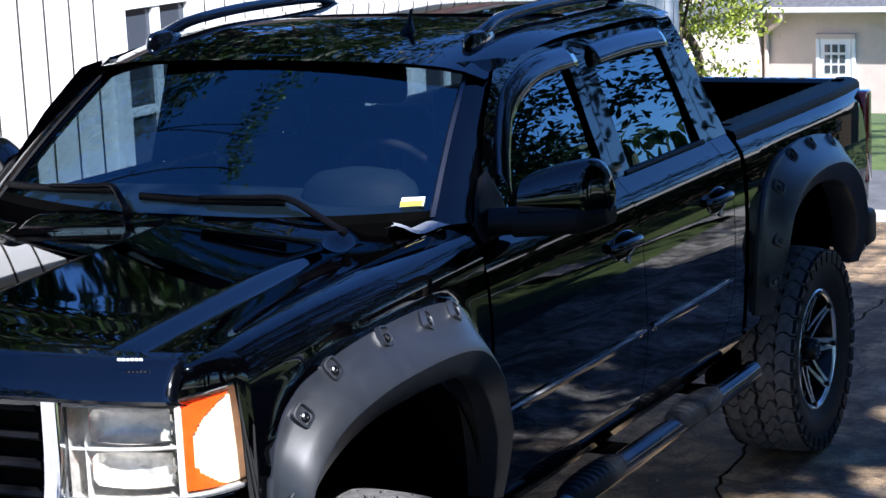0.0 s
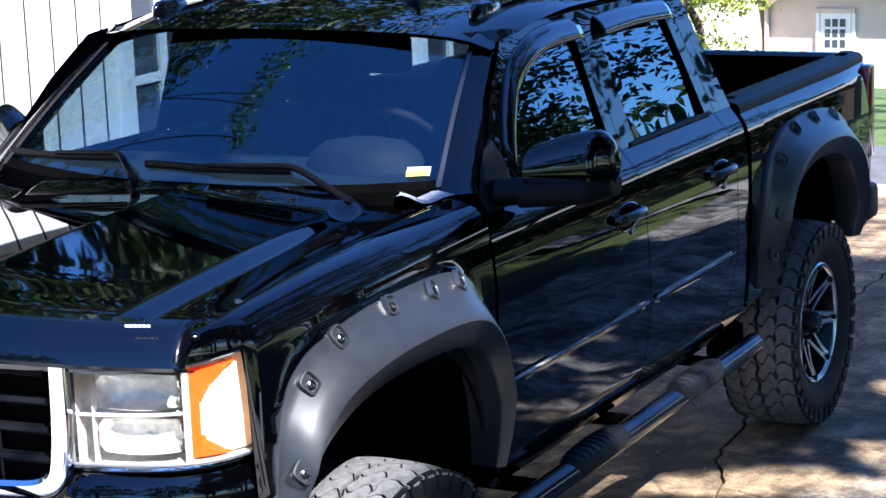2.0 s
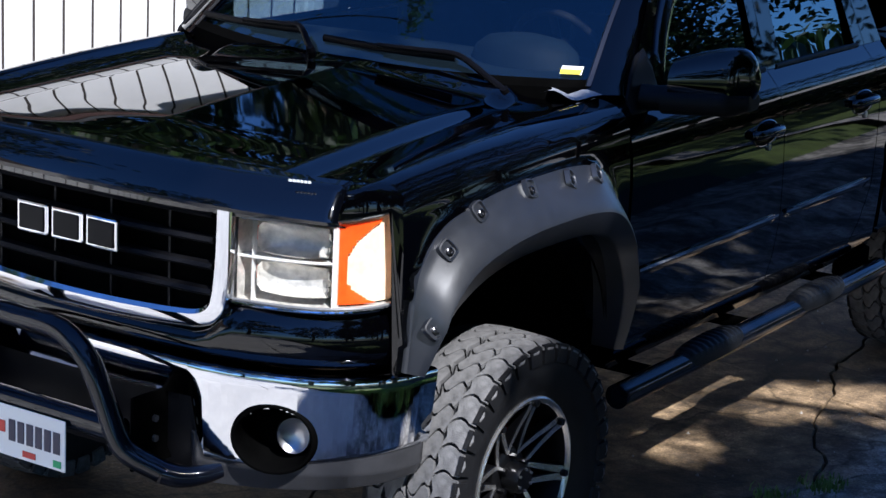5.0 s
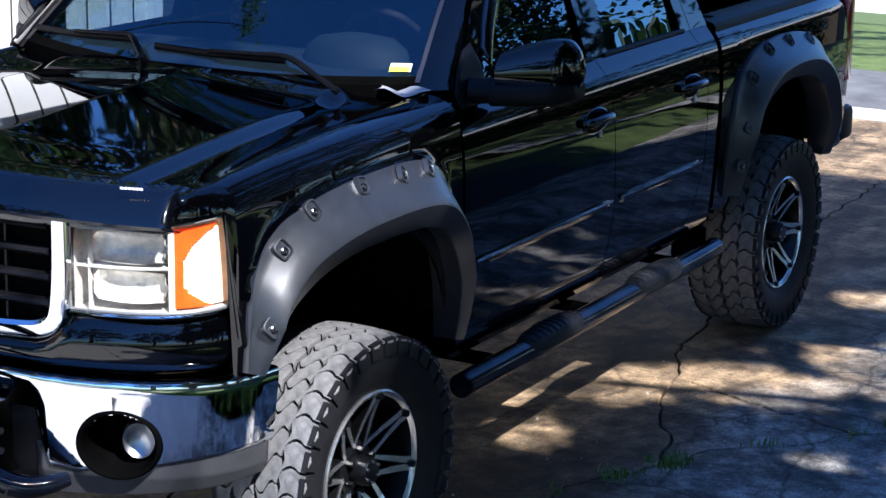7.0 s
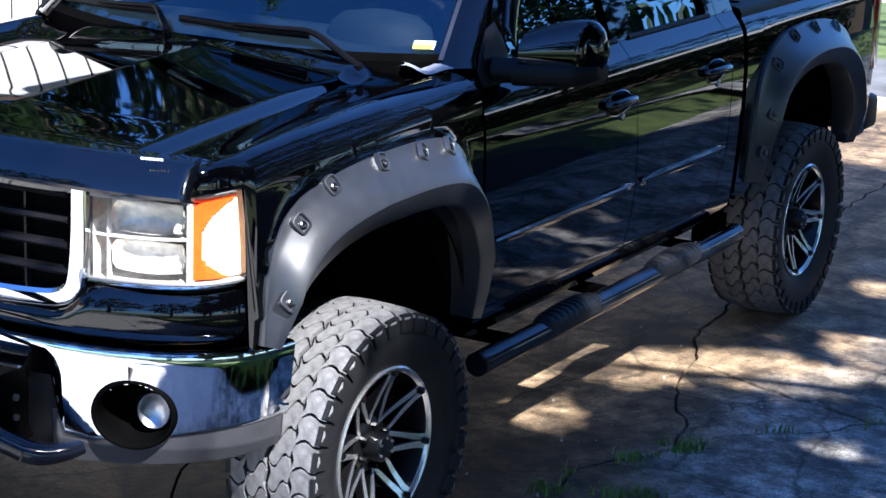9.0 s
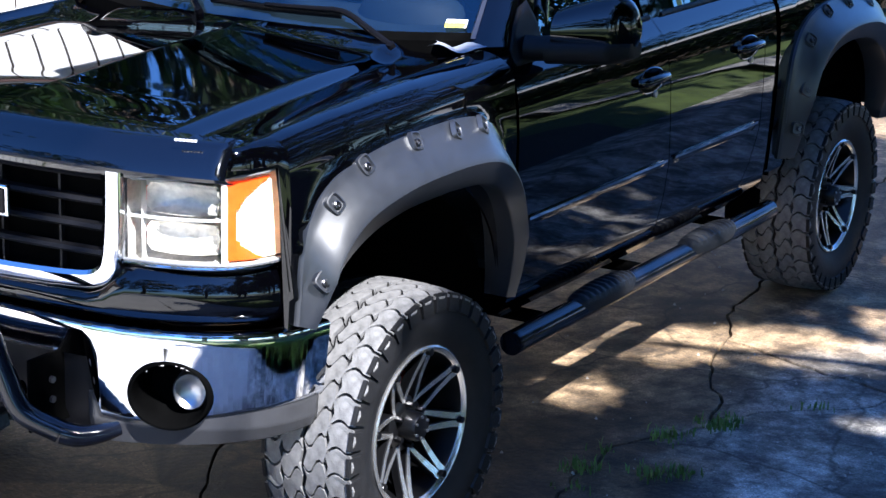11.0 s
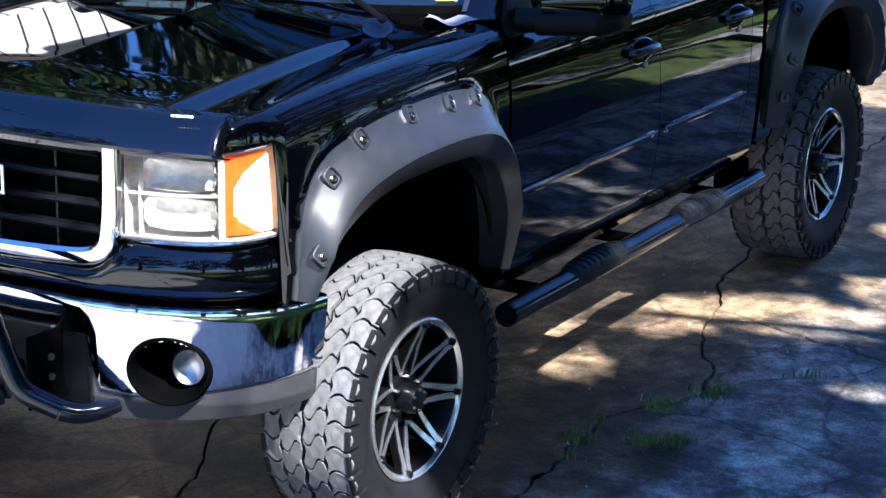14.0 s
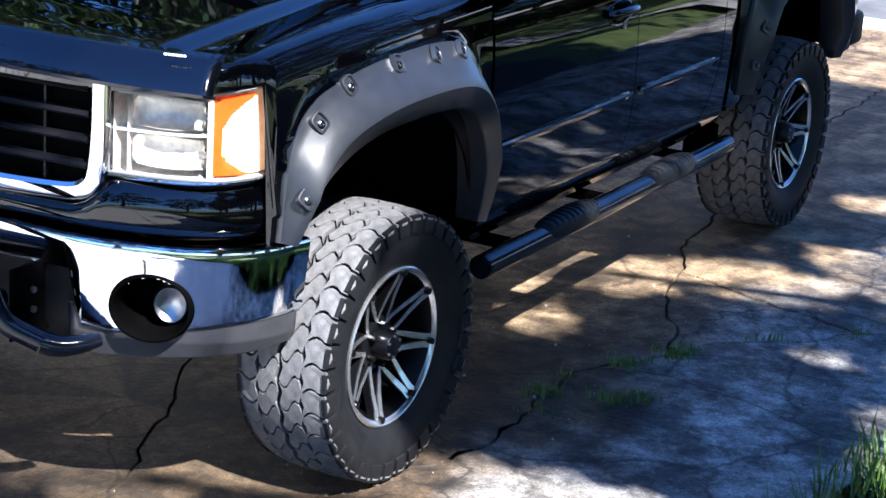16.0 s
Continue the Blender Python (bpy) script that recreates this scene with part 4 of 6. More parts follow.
def hood_z(x, y):
    """Flat-topped dome with a faint centre crease, straight shoulders, a valley and a rise to the fender gap."""
    a = abs(x)
    c = 0.612 - 0.040 * (y + 0.75) / 1.25
    w = 0.066 - 0.008 * (y + 0.75) / 1.25
    top = soft_table(HB, y)
    k = ramp(y, -0.885, -0.70)
    crown = (0.020 * ramp(y, -0.80, -0.45) + 0.018 * min(1.0, max(0.0, (y + 0.4) / 0.9))) * max(0.0, 1 - a / c)
    z = top + crown + ramp(y, 0.39, 0.51) * (lerp_table([(0.0, 0.053), (0.30, 0.051), (0.45, 0.041), (0.62, 0.024), (0.76, 0.018), (0.858, 0.0)], a)[0] - crown)
    u = (a - c) / w
    fall = 0.0 if u <= -0.12 else (1.0 if u >= 1.12 else (u if 0.12 < u < 0.88 else ((u + 0.12) ** 2 / 0.48 if u <= 0.12 else 1 - (1.12 - u) ** 2 / 0.48)))
    gap = lerp_table([(p[0], p[2]) for p in CREST], y)[0]
    edge = (gap - 0.004) - (top - 0.0235)
    s = min(1.0, max(0.0, (a - c - w) / (0.858 - c - w)))
    return z - 0.0235 * k * fall + k * edge * s ** 3


rows = []
for x in span(-0.858, 0.858, 156):
    front = -0.885 + 0.10 * (abs(x) / 0.858) ** 3
    rear = 0.485 + 0.11 * (x / 0.858) ** 2
    rows.append([Vector((x, y, hood_z(x, y - (front + 0.885) * (1 - v)))) for v in span(0, 1, 44) for y in [front + (rear - front) * v ** 1.35]])
hood = part("hood", rows_bm(rows), PAINT, truck, "black hood with a centre ridge and raised shoulders", smooth=True, solid=0.008)
rows = []
for u in span(-1, 1, 30):
    x = 0.872 * u
    rear = 0.485 + 0.11 * u * u
    g = shield_pt(u * 0.99, 0.0)
    rows.append([Vector((x, rear - 0.02, 1.470)), Vector((x, rear + 0.03, 1.475)), Vector((g.x, g.y + 0.0, g.z - 0.012 - 0.03 * (1 - u * u))), Vector((g.x, g.y + 0.03, g.z - 0.10))])
part("cowl", rows_bm(rows), DARK, truck, "black plastic cowl below the windscreen", smooth=True)
rows = [[Vector((x, y, 1.40)) for y in (-0.6, 0.9)] for x in (-0.85, 0.85)]
part("engine_bay_floor", rows_bm(rows), DARK, truck)

# hood shield over the front lip, with its small pale print
rows = []
for u in span(-1, 1, 40):
    x = 0.90 * u
    y0 = -0.905 + 0.10 * abs(u) ** 3.2
    row = []
    for k, (dy, z) in enumerate(((0.004, 1.343), (-0.012, 1.347), (-0.017, 1.357), (-0.009, 1.374), (0.010, 1.400), (0.036, 1.430), (0.066, 1.458))):
        row.append(Vector((x - 0.03 * u * abs(u) ** 8 * (k / 6), y0 + dy, z + 0.014 * (1 - u * u) * k / 6)))
    rows.append(row)
shield = part("hood_shield", rows_bm(rows), GLOSSBLACK, truck, "smoked plastic hood shield", smooth=True, solid=0.004)
bm = bmesh.new()
for i in range(6):
    box_bm(0.735 + 0.0105 * i, -0.842 + 0.0034 * i, 1.4525, 0.743 + 0.0105 * i, -0.838 + 0.0034 * i, 1.4585, bm=bm)
part("print", bm, PLATEWHITE, shield)

# plan curve of the nose
NOSE = [(0.0, -0.935), (0.25, -0.930), (0.50, -0.905), (0.68, -0.855), (0.82, -0.785), (0.92, -0.690), (0.975, -0.580), (1.0, -0.455)]


def nose_pt(s, inward, z):
    """Signed station s from -1 to 1 round the nose, set back by inward."""
    c = smooth_path([(x, y, 0) for x, y in NOSE], 70)
    p = c[min(70, int(round(abs(s) * 70)))]
    q = c[min(70, int(round(abs(s) * 70)) + 1)] - c[max(0, int(round(abs(s) * 70)) - 1)]
    n = Vector((q.y, -q.x, 0)).normalized()
    p = p - n * inward
    return Vector((p.x if s >= 0 else -p.x, p.y, z))


def nose_sheet(name, prof, s0, s1, material, n=60, label="", solid=0.006):
    bm = rows_bm([[nose_pt(s, i, z) for i, z in prof(abs(nose_pt(s, 0, 0).x))] for s in span(s0, s1, n)])
    return part(name, bm, material, truck, label, smooth=True, solid=solid)


def fascia_prof(x):
    top = lerp_table([(0.0, 0.985), (0.48, 0.988), (0.56, 1.072), (1.0, 1.080)], x)[0]
    d = top - 0.925
    return [(0.085, top), (0.052, top - 0.006), (0.030, top - d * 0.22), (0.018, top - d * 0.48), (0.018, top - d * 0.75), (0.030, 0.925), (0.055, 0.900), (0.08, 0.895)]


# painted fascia between bumper, grille and lamps
nose_sheet("front_fascia", fascia_prof, -0.985, 0.985, PAINT, 70)
# header over grille and lamps
nose_sheet("grille_header", lambda s: [(0.07, 1.375), (0.045, 1.365), (0.045, 1.325), (0.085, 1.315)], -0.60, 0.60, GLOSSBLACK, 40)

# grille
grille = part("grille", box_bm(-0.52, -0.835, 1.00, 0.52, -0.80, 1.36, 0.004), DARK, truck, "black slatted grille in a chrome surround")
for i in range(4):
    z = 1.085 + 0.075 * i
    rows = []
    for x in span(-0.49, 0.49, 16):
        y = -0.885 + 0.10 * x * x
        rows.append([Vector((x, y + dy, z + dz)) for dy, dz in ((0.0, 0.0), (-0.008, 0.008), (0.0, 0.018), (0.03, 0.020), (0.03, -0.004))])
    part("slat", rows_bm(rows, close_v=True, cap=True), PLASTIC, grille, smooth=True)
for x in (-0.33, -0.11, 0.11, 0.33):
    part("upright", box_bm(x - 0.004, -0.855, 1.02, x + 0.004, -0.83, 1.34), PLASTIC, grille)
pts = []
for x, z in ((-0.525, 1.345), (-0.522, 1.20), (-0.512, 1.09), (-0.495, 1.045), (-0.455, 1.022), (-0.38, 1.014), (-0.2, 1.008), (0, 1.006), (0.2, 1.008), (0.38, 1.014), (0.455, 1.022), (0.495, 1.045), (0.512, 1.09), (0.522, 1.20), (0.525, 1.345)):
    pts.append(Vector((x, 0, z)))
path = smooth_path(pts, 84)
rows = []
for i, p in enumerate(path):
    d = (path[min(84, i + 1)] - path[max(0, i - 1)]).normalized()
    n = Vector((-d.z, 0, d.x))
    y = -0.912 + 0.16 * p.x * p.x
    rows.append([p + n * a + Vector((0, y + dy, 0)) for a, dy in ((-0.034, 0.05), (-0.032, 0.008), (-0.022, 0.0), (0.010, -0.004), (0.022, 0.006), (0.024, 0.05))])
part("grille_surround", rows_bm(rows), CHROME, grille, "chrome grille surround", smooth=True)
# emblem: three plain dark blocks with bright rims
for i, x in enumerate((-0.135, 0.0, 0.135)):
    e = part("emblem_block", box_bm(x - 0.060, -0.925, 1.168, x + 0.060, -0.905, 1.262, 0.006), CHROME, grille, "chrome-rimmed dark emblem block")
    part("emblem_face", box_bm(x - 0.050, -0.929, 1.178, x + 0.050, -0.922, 1.252, 0.004), PLASTIC, e)

# chrome bumper with fog-lamp openings
def bump_prof(s):
    lo = lerp_table([(0.0, 0.785), (0.462, 0.785), (0.485, 0.615), (0.62, 0.612), (0.84, 0.640), (1.0, 0.662)], s)[0]
    hi = 0.905 - 0.012 * s
    out = [(0.045, hi - 0.002), (0.006, hi), (-0.003, hi - 0.003), (-0.007, hi - 0.012)]
    for u in span(0.12, 0.94, 34):
        out.append((-0.008 + 0.026 * u, hi - 0.012 - (hi - 0.012 - lo) * u))
    out += [(0.020, lo + 0.006), (0.028, lo), (0.05, lo)]
    return out


bumper = nose_sheet("front_bumper", bump_prof, -0.99, 0.99, CHROME, 240, "chrome front bumper with worn lower edge", solid=0.0)
def finer(prof, k=7):
    """The same profile with more points along it."""
    out = []
    for a, b in zip(prof, prof[1:]):
        out += [(a[0] + (b[0] - a[0]) * j / k, a[1] + (b[1] - a[1]) * j / k) for j in range(k)]
    return out + [prof[-1]]


valance = nose_sheet("valance", lambda s: finer([(0.04, 0.69), (0.024, 0.685), (0.024, 0.655), (0.028, 0.60), (0.045, 0.525 + 0.040 * s * s), (0.10, 0.535)]), 0.262, 0.965, GREYPLASTIC, 90, "grey lower valance")
valance_r = nose_sheet("valance", lambda s: finer([(0.04, 0.69), (0.024, 0.685), (0.024, 0.655), (0.028, 0.60), (0.045, 0.525 + 0.040 * s * s), (0.10, 0.535)]), -0.965, -0.262, GREYPLASTIC, 90, "grey lower valance")
nose_sheet("bumper_insert", lambda s: [(0.06, 0.80), (0.03, 0.79), (0.03, 0.70), (0.03, 0.62), (0.06, 0.56), (0.14, 0.55)], -0.275, 0.275, PLASTIC, 40)
for s in (1, -1):
    fc = Vector((s * 0.697, -0.816, 0.708))
    n = Vector((s * 0.42, -0.90, 0.0)).normalized()
    t = Vector((0, 0, 1)).cross(n).normalized()
    ring_pts = lambda rx, rz, d: [fc + n * d + t * math.cos(a) * rx + Vector((0, 0, 1)) * math.sin(a) * rz for a in [2 * math.pi * k / 36 for k in range(36)]]
    cutter = part("fog_recess", rows_bm([ring_pts(0.127, 0.109, -0.006), ring_pts(0.124, 0.106, 0.026), ring_pts(0.117, 0.100, 0.036), ring_pts(0.111, 0.095, 0.036), ring_pts(0.105, 0.089, 0.022), ring_pts(0.098, 0.083, -0.03), ring_pts(0.082, 0.066, -0.10)], close_v=True), DARK, bumper, "black fog-lamp bezel", smooth=True)
    part("fog_back", rows_bm([ring_pts(0.082, 0.066, -0.10), ring_pts(0.001, 0.001, -0.105)], close_v=True), DARK, bumper)
    fog = part("fog_lamp", rows_bm([[p + t * s * 0.046 + Vector((0, 0, -0.004)) for p in ring_pts(r, r * 1.15, d)] for r, d in ((0.050, -0.09), (0.051, -0.035), (0.046, -0.026), (0.040, -0.034), (0.020, -0.046), (0.001, -0.049))], close_v=True), STEEL, bumper, "round fog lamp", smooth=True)
    for ob in (bumper, valance if s > 0 else valance_r):
        b2 = bmesh.new()
        b2.from_mesh(ob.data)
        gone = []
        for f in b2.faces:
            c = f.calc_center_median() - fc
            if (c.dot(t) / 0.110) ** 2 + (c.z / 0.093) ** 2 < 1 and abs(c.dot(n)) < 0.2:
                gone.append(f)
        bmesh.ops.delete(b2, geom=gone, context="FACES")
        b2.to_mesh(ob.data)
        b2.free()

# head lamps
HL = [(0.548, -0.838), (0.66, -0.822), (0.78, -0.785), (0.865, -0.725), (0.912, -0.655), (0.930, -0.600)]


def lamp_pt(u, z, back=0.0):
    p = smooth_path([(x, y, 0) for x, y in HL], 40)[int(round(u * 40))]
    return Vector((p.x - back * 0.45 * u, p.y + back, z))


def lamp_rng(u):
    return 1.088 + 0.012 * u, 1.318 + 0.046 * u - 0.02 * max(0, u - 0.9) / 0.1


bm = rows_bm([[lamp_pt(u, lamp_rng(u)[0] - 0.004, 0.0), lamp_pt(u, lamp_rng(u)[0] + 0.004, 0.05), lamp_pt(u, lamp_rng(u)[0] + 0.01, 0.085), lamp_pt(u, lamp_rng(u)[1] - 0.01, 0.085), lamp_pt(u, lamp_rng(u)[1] - 0.004, 0.05), lamp_pt(u, lamp_rng(u)[1] + 0.004, 0.0)] for u in span(0, 1, 24)])
lamp = part("headlight", bm, REFLECTOR, truck, "clear stacked headlight with amber corner", smooth=True)
for u0, u1 in ((0.0, 0.03), (0.97, 1.0)):
    part("lamp_end", rows_bm([[lamp_pt((u0 + u1) / 2, z, b) for z in span(*lamp_rng(u0), 4)] for b in (0.0, 0.085)]), REFLECTOR, lamp)
def amber_end(w):
    """How far the amber runs round the corner: further along the top edge and the foot, leaving the glare between."""
    return 0.575 + 0.34 * max(0.0, (w - 0.40) / 0.60) ** 3.2 + 0.24 * max(0.0, (0.36 - w) / 0.36) ** 2.4


lamp_at = lambda u, w, b: lamp_pt(u, lamp_rng(u)[0] + (lamp_rng(u)[1] - lamp_rng(u)[0]) * w, b)
# pale sheet behind the amber, shaped as the glare spot
part("clear_corner", rows_bm([[lamp_at(u, w, 0.028) for w in span(0.03, 0.97, 12)] for u in span(0.525, 0.99, 48)]), LAMPGLARE, lamp, smooth=True)
part("amber_corner", rows_bm([[lamp_at(0.525 + (amber_end(w) - 0.525) * k, w, 0.016) for w in span(0.03, 0.95, 60)] for k in span(0, 1, 28)]), AMBER, lamp, "amber turn lens", smooth=True)
for z0, z1 in ((1.105, 1.200), (1.218, 1.312)):
    zc, hz = (z0 + z1) / 2, (z1 - z0) / 2
    rows = []
    for d, k in ((0.012, 1.0), (0.026, 0.93), (0.040, 0.74), (0.048, 0.40), (0.050, 0.05)):
        row = []
        for j in range(24):
            a = 2 * math.pi * j / 24
            cx, cz = math.cos(a), math.sin(a)
            q = max(abs(cx), abs(cz)) ** 0.6
            uu = 0.305 + 0.185 * k * cx / q
            row.append(lamp_pt(min(0.50, max(0.0, uu)), zc + hz * k * cz / q + 0.01, d))
        rows.append(row)
    rf = part("reflector_bowl", rows_bm(rows, close_v=True), REFLECTOR, lamp, smooth=True)
    part("side_marker", rows_bm([[lamp_pt(u, z, 0.045) for z in span(zc - 0.01, zc + 0.03, 3)] for u in span(0.045, 0.10, 3)]), AMBER, lamp)
part("lamp_divider", rows_bm([[lamp_pt(u, 1.205 + 0.014 * u + dz, b) for b, dz in ((0.010, 0.002), (0.007, 0.006), (0.010, 0.010), (0.06, 0.010), (0.06, 0.002))] for u in span(0, 0.52, 24)], close_v=True, cap=True), LAMPRIB, lamp, smooth=True)
for u in (0.10, 0.512):
    part("lamp_rib", rows_bm([[lamp_pt(u + du, z, b) for du, b in ((-0.008, 0.03), (-0.006, 0.006), (0.006, 0.006), (0.008, 0.03))] for z in span(lamp_rng(u)[0], lamp_rng(u)[1], 8)]), LAMPRIB, lamp, smooth=True)
def edge_pts(o):
    bot = [lamp_pt(u, lamp_rng(u)[0] - 0.002, -o) for u in span(0, 1, 24)]
    top = [lamp_pt(u, lamp_rng(u)[1] + 0.002, -o) for u in span(1, 0, 24)]
    return bot + top
part("lamp_bezel", tube_bm(edge_pts(0.0) + edge_pts(0.0)[:1], 0.0042, 160, 8), SILVER, lamp, smooth=True)
cover = part("lamp_lens", rows_bm([[lamp_pt(u, lamp_rng(u)[0] + (lamp_rng(u)[1] - lamp_rng(u)[0]) * w, -0.006 * math.sin(math.pi * w)) for w in span(0, 1, 8)] for u in span(0, 1, 30)]), LENS, lamp, smooth=True)
cover.visible_shadow = False
lamp2 = mirror_x(lamp)
for o in lamp.children:
    c = mirror_x(o)
    c.parent = lamp2
    c.visible_shadow = o.visible_shadow
# bright strip under the lamps
for s in (1, -1):
    bm = tube_bm([Vector((s * q.x, q.y, q.z)) for q in [lamp_pt(u, lamp_rng(u)[0] - 0.012, -0.002) for u in span(0, 1, 10)]] + [Vector((s * 0.955, -0.53, 1.088))], 0.0055, 40, 8)
    part("lamp_trim", bm, CHROME, truck, smooth=True)

# bull bar and number plate
bm = tube_bm([(-0.46, -1.02, 0.60), (-0.36, -1.07, 0.66), (-0.30, -1.08, 0.78), (-0.24, -1.09, 0.90), (-0.14, -1.09, 0.965), (0, -1.09, 0.972), (0.14, -1.09, 0.965), (0.24, -1.09, 0.90), (0.30, -1.08, 0.78), (0.36, -1.07, 0.66), (0.46, -1.02, 0.60)], 0.034, 90, 18)
bull = part("bull_bar", bm, BLUEBLACK, truck, "black tubular bull bar with a skid crossbar", smooth=True)
part("cross_tube", cyl_bm((-0.33, -1.05, 0.70), (0.33, -1.05, 0.70), 0.038, 18), BLUEBLACK, bull, smooth=True)
for s in (1, -1):
    b = part("bracket", box_bm(s * 0.36 - 0.006, -1.04, 0.58, s * 0.36 + 0.006, -0.84, 0.80, 0.004), DARK, bull)
    for z in (0.66, 0.72):
        part("bracket_bolt", cyl_bm((s * 0.375, -0.95, z), (s * 0.366, -0.95, z), 0.011, 6), STEEL, b)
    part("foot_tube", tube_bm([(s * 0.46, -1.02, 0.60), (s * 0.50, -0.99, 0.588), (s * 0.545, -0.945, 0.592), (s * 0.575, -0.90, 0.60)], lambda u: 0.034 - 0.014 * u * u, 14, 16), BLUEBLACK, bull, smooth=True)
plate = part("licence_plate", box_bm(-0.145, -1.10, 0.545, 0.165, -1.095, 0.70, 0.002), PLATEWHITE, truck, "white licence plate with dark characters")
for i in range(6):
    part("plate_bar", box_bm(-0.055 + 0.035 * i, -1.1025, 0.595, -0.030 + 0.035 * i, -1.0995, 0.660), INK, plate)
part("plate_badge", box_bm(-0.125, -1.1025, 0.615, -0.070, -1.0995, 0.650, 0.001), REDINK, plate)
part("plate_sticker", box_bm(0.12, -1.1025, 0.555, 0.150, -1.0995, 0.575), GREENINK, plate)
part("plate_sticker", box_bm(0.0, -1.1025, 0.557, 0.05, -1.0995, 0.575), REDINK, plate)

# fender flares with their bolts
FRONT_OUT = [(-0.595, 0.90), (-0.592, 1.00), (-0.582, 1.12), (-0.555, 1.205), (-0.476, 1.288), (-0.35, 1.332), (-0.15, 1.364), (0.10, 1.377), (0.28, 1.370), (0.37, 1.345), (0.44, 1.29), (0.512, 1.176), (0.555, 1.02), (0.58, 0.85), (0.59, 0.72)]
FRONT_LIP = [(-0.545, 0.885), (-0.535, 0.945), (-0.51, 1.005), (-0.455, 1.065), (-0.37, 1.112), (-0.27, 1.145), (-0.14, 1.168), (0.0, 1.175), (0.13, 1.176), (0.27, 1.165), (0.37, 1.13), (0.44, 1.06), (0.49, 0.95), (0.52, 0.83), (0.535, 0.72)]
REAR_OUT = [(2.945, 0.74), (2.950, 0.92), (2.965, 1.08), (3.00, 1.20), (3.08, 1.29), (3.22, 1.345), (3.42, 1.370), (3.64, 1.370), (3.84, 1.345), (4.00, 1.285), (4.11, 1.20), (4.19, 1.09), (4.24, 0.96), (4.27, 0.82), (4.28, 0.72)]
REAR_LIP = [(3.05, 0.74), (3.07, 0.88), (3.10, 0.98), (3.16, 1.06), (3.25, 1.12), (3.36, 1.16), (3.50, 1.18), (3.64, 1.18), (3.78, 1.165), (3.90, 1.125), (4.00, 1.06), (4.07, 0.98), (4.12, 0.89), (4.15, 0.80), (4.16, 0.72)]


def flare(outer, lip, bolts, label):
    n = 70
    po, pl = smooth_path([(0, *p) for p in outer], n), smooth_path([(0, *p) for p in lip], n)
    rows = []

    def at(i, w, out):
        q = po[i].lerp(pl[i], w)
        return Vector((side_x(q.y, min(1.4, max(0.66, q.z))) + out, q.y, q.z))
    for i in range(n + 1):
        e = min(1.0, i / 9, (n - i) / 9)
        k = 0.55 + 0.45 * e
        rows.append([at(i, 0.0, -0.004), at(i, 0.0, 0.017), at(i, 0.03, 0.020), at(i, 0.08, 0.024 * k), at(i, 0.16, 0.034 * k), at(i, 0.38, 0.072 * k), at(i, 0.56, 0.100 * k), at(i, 0.62, 0.104 * k), at(i, 0.65, 0.100 * k), at(i, 0.98, 0.068 * k), at(i, 1.02, 0.058 * k), at(i, 1.0, -0.05)])
    ob = part("fender_flare", rows_bm(rows), SATIN, truck, label, smooth=True)
    made = [ob]
    for by, bz in bolts:
        i, w = min(((j, v / 100) for j in range(2, n - 1) for v in range(8, 45, 2)), key=lambda q: (at(q[0], q[1], 0).yz - Vector((by, bz))).length)
        c = at(i, w, 0.020 + 0.125 * w)
        tang = (po[i + 1] - po[i - 1]).normalized()
        inn = (pl[i] - po[i]).normalized()
        nrm = Vector((1, 0, 0)) * 0.86 - inn * 0.50
        inn2 = (inn - nrm.normalized() * inn.dot(nrm.normalized())).normalized()
        tang = inn2.cross(nrm).normalized()
        nrm.normalize()
        def rim(r, d, sq):
            e = 0.5 if sq else 1.0
            pw = lambda q: math.copysign(abs(q) ** e, q)
            return [c + tang * r * pw(math.cos(a)) + inn2 * (r * 1.1 * pw(math.sin(a)) - (0.006 if sq else 0)) + nrm * d for a in [2 * math.pi * k / 20 for k in range(20)]]
        pk = part("bolt_pocket", rows_bm([rim(0.029, -0.010, True), rim(0.027, 0.005, True), rim(0.023, 0.006, True), rim(0.020, -0.002, True), rim(0.002, -0.004, True)], close_v=True), SATIN, ob, smooth=True)
        bo = part("bolt", rows_bm([rim(0.0115, -0.004, False), rim(0.0115, 0.006, False), rim(0.008, 0.008, False), rim(0.007, 0.004, False), rim(0.001, 0.004, False)], close_v=True), BOLT, ob, smooth=True)
        made += [pk, bo]
    m = mirror_x(ob)
    for o in made[1:]:
        mirror_x(o).parent = m
    return ob


flare(FRONT_OUT, FRONT_LIP, ((-0.542, 1.028), (-0.475, 1.240), (-0.292, 1.326), (-0.068, 1.348), (0.147, 1.351), (0.333, 1.333)), "satin black pocket-style fender flare with bolts")
flare(REAR_OUT, REAR_LIP, ((2.99, 0.86), (3.02, 1.03), (3.10, 1.24), (3.30, 1.325), (3.55, 1.342), (3.82, 1.318)), "satin black pocket-style rear fender flare with bolts")

# wheel wells and underbody
for yc in (0.0, WB):
    for s in (1, -1):
        rows = []
        for x in (0.30, 0.92):
            rows.append([Vector((s * x, yc + 0.575 * math.cos(a) * (1.0), 0.62 + 0.545 * math.sin(a))) for a in span(-0.25, math.pi - 0.02, 26)])
        part("wheel_well", rows_bm(rows), DARK, truck, smooth=True)
        part("well_wall", box_bm(s * 0.30 - 0.01, yc - 0.56, 0.55, s * 0.30 + 0.01, yc + 0.56, 1.18), DARK, truck)
for s in (1, -1):
    part("frame_rail", box_bm(s * 0.42 - 0.04, -0.75, 0.55, s * 0.42 + 0.04, 4.45, 0.70, 0.01), DARK, truck)
part("cab_floor", box_bm(-0.93, 0.60, 0.64, 0.93, 2.78, 0.70), DARK, truck)
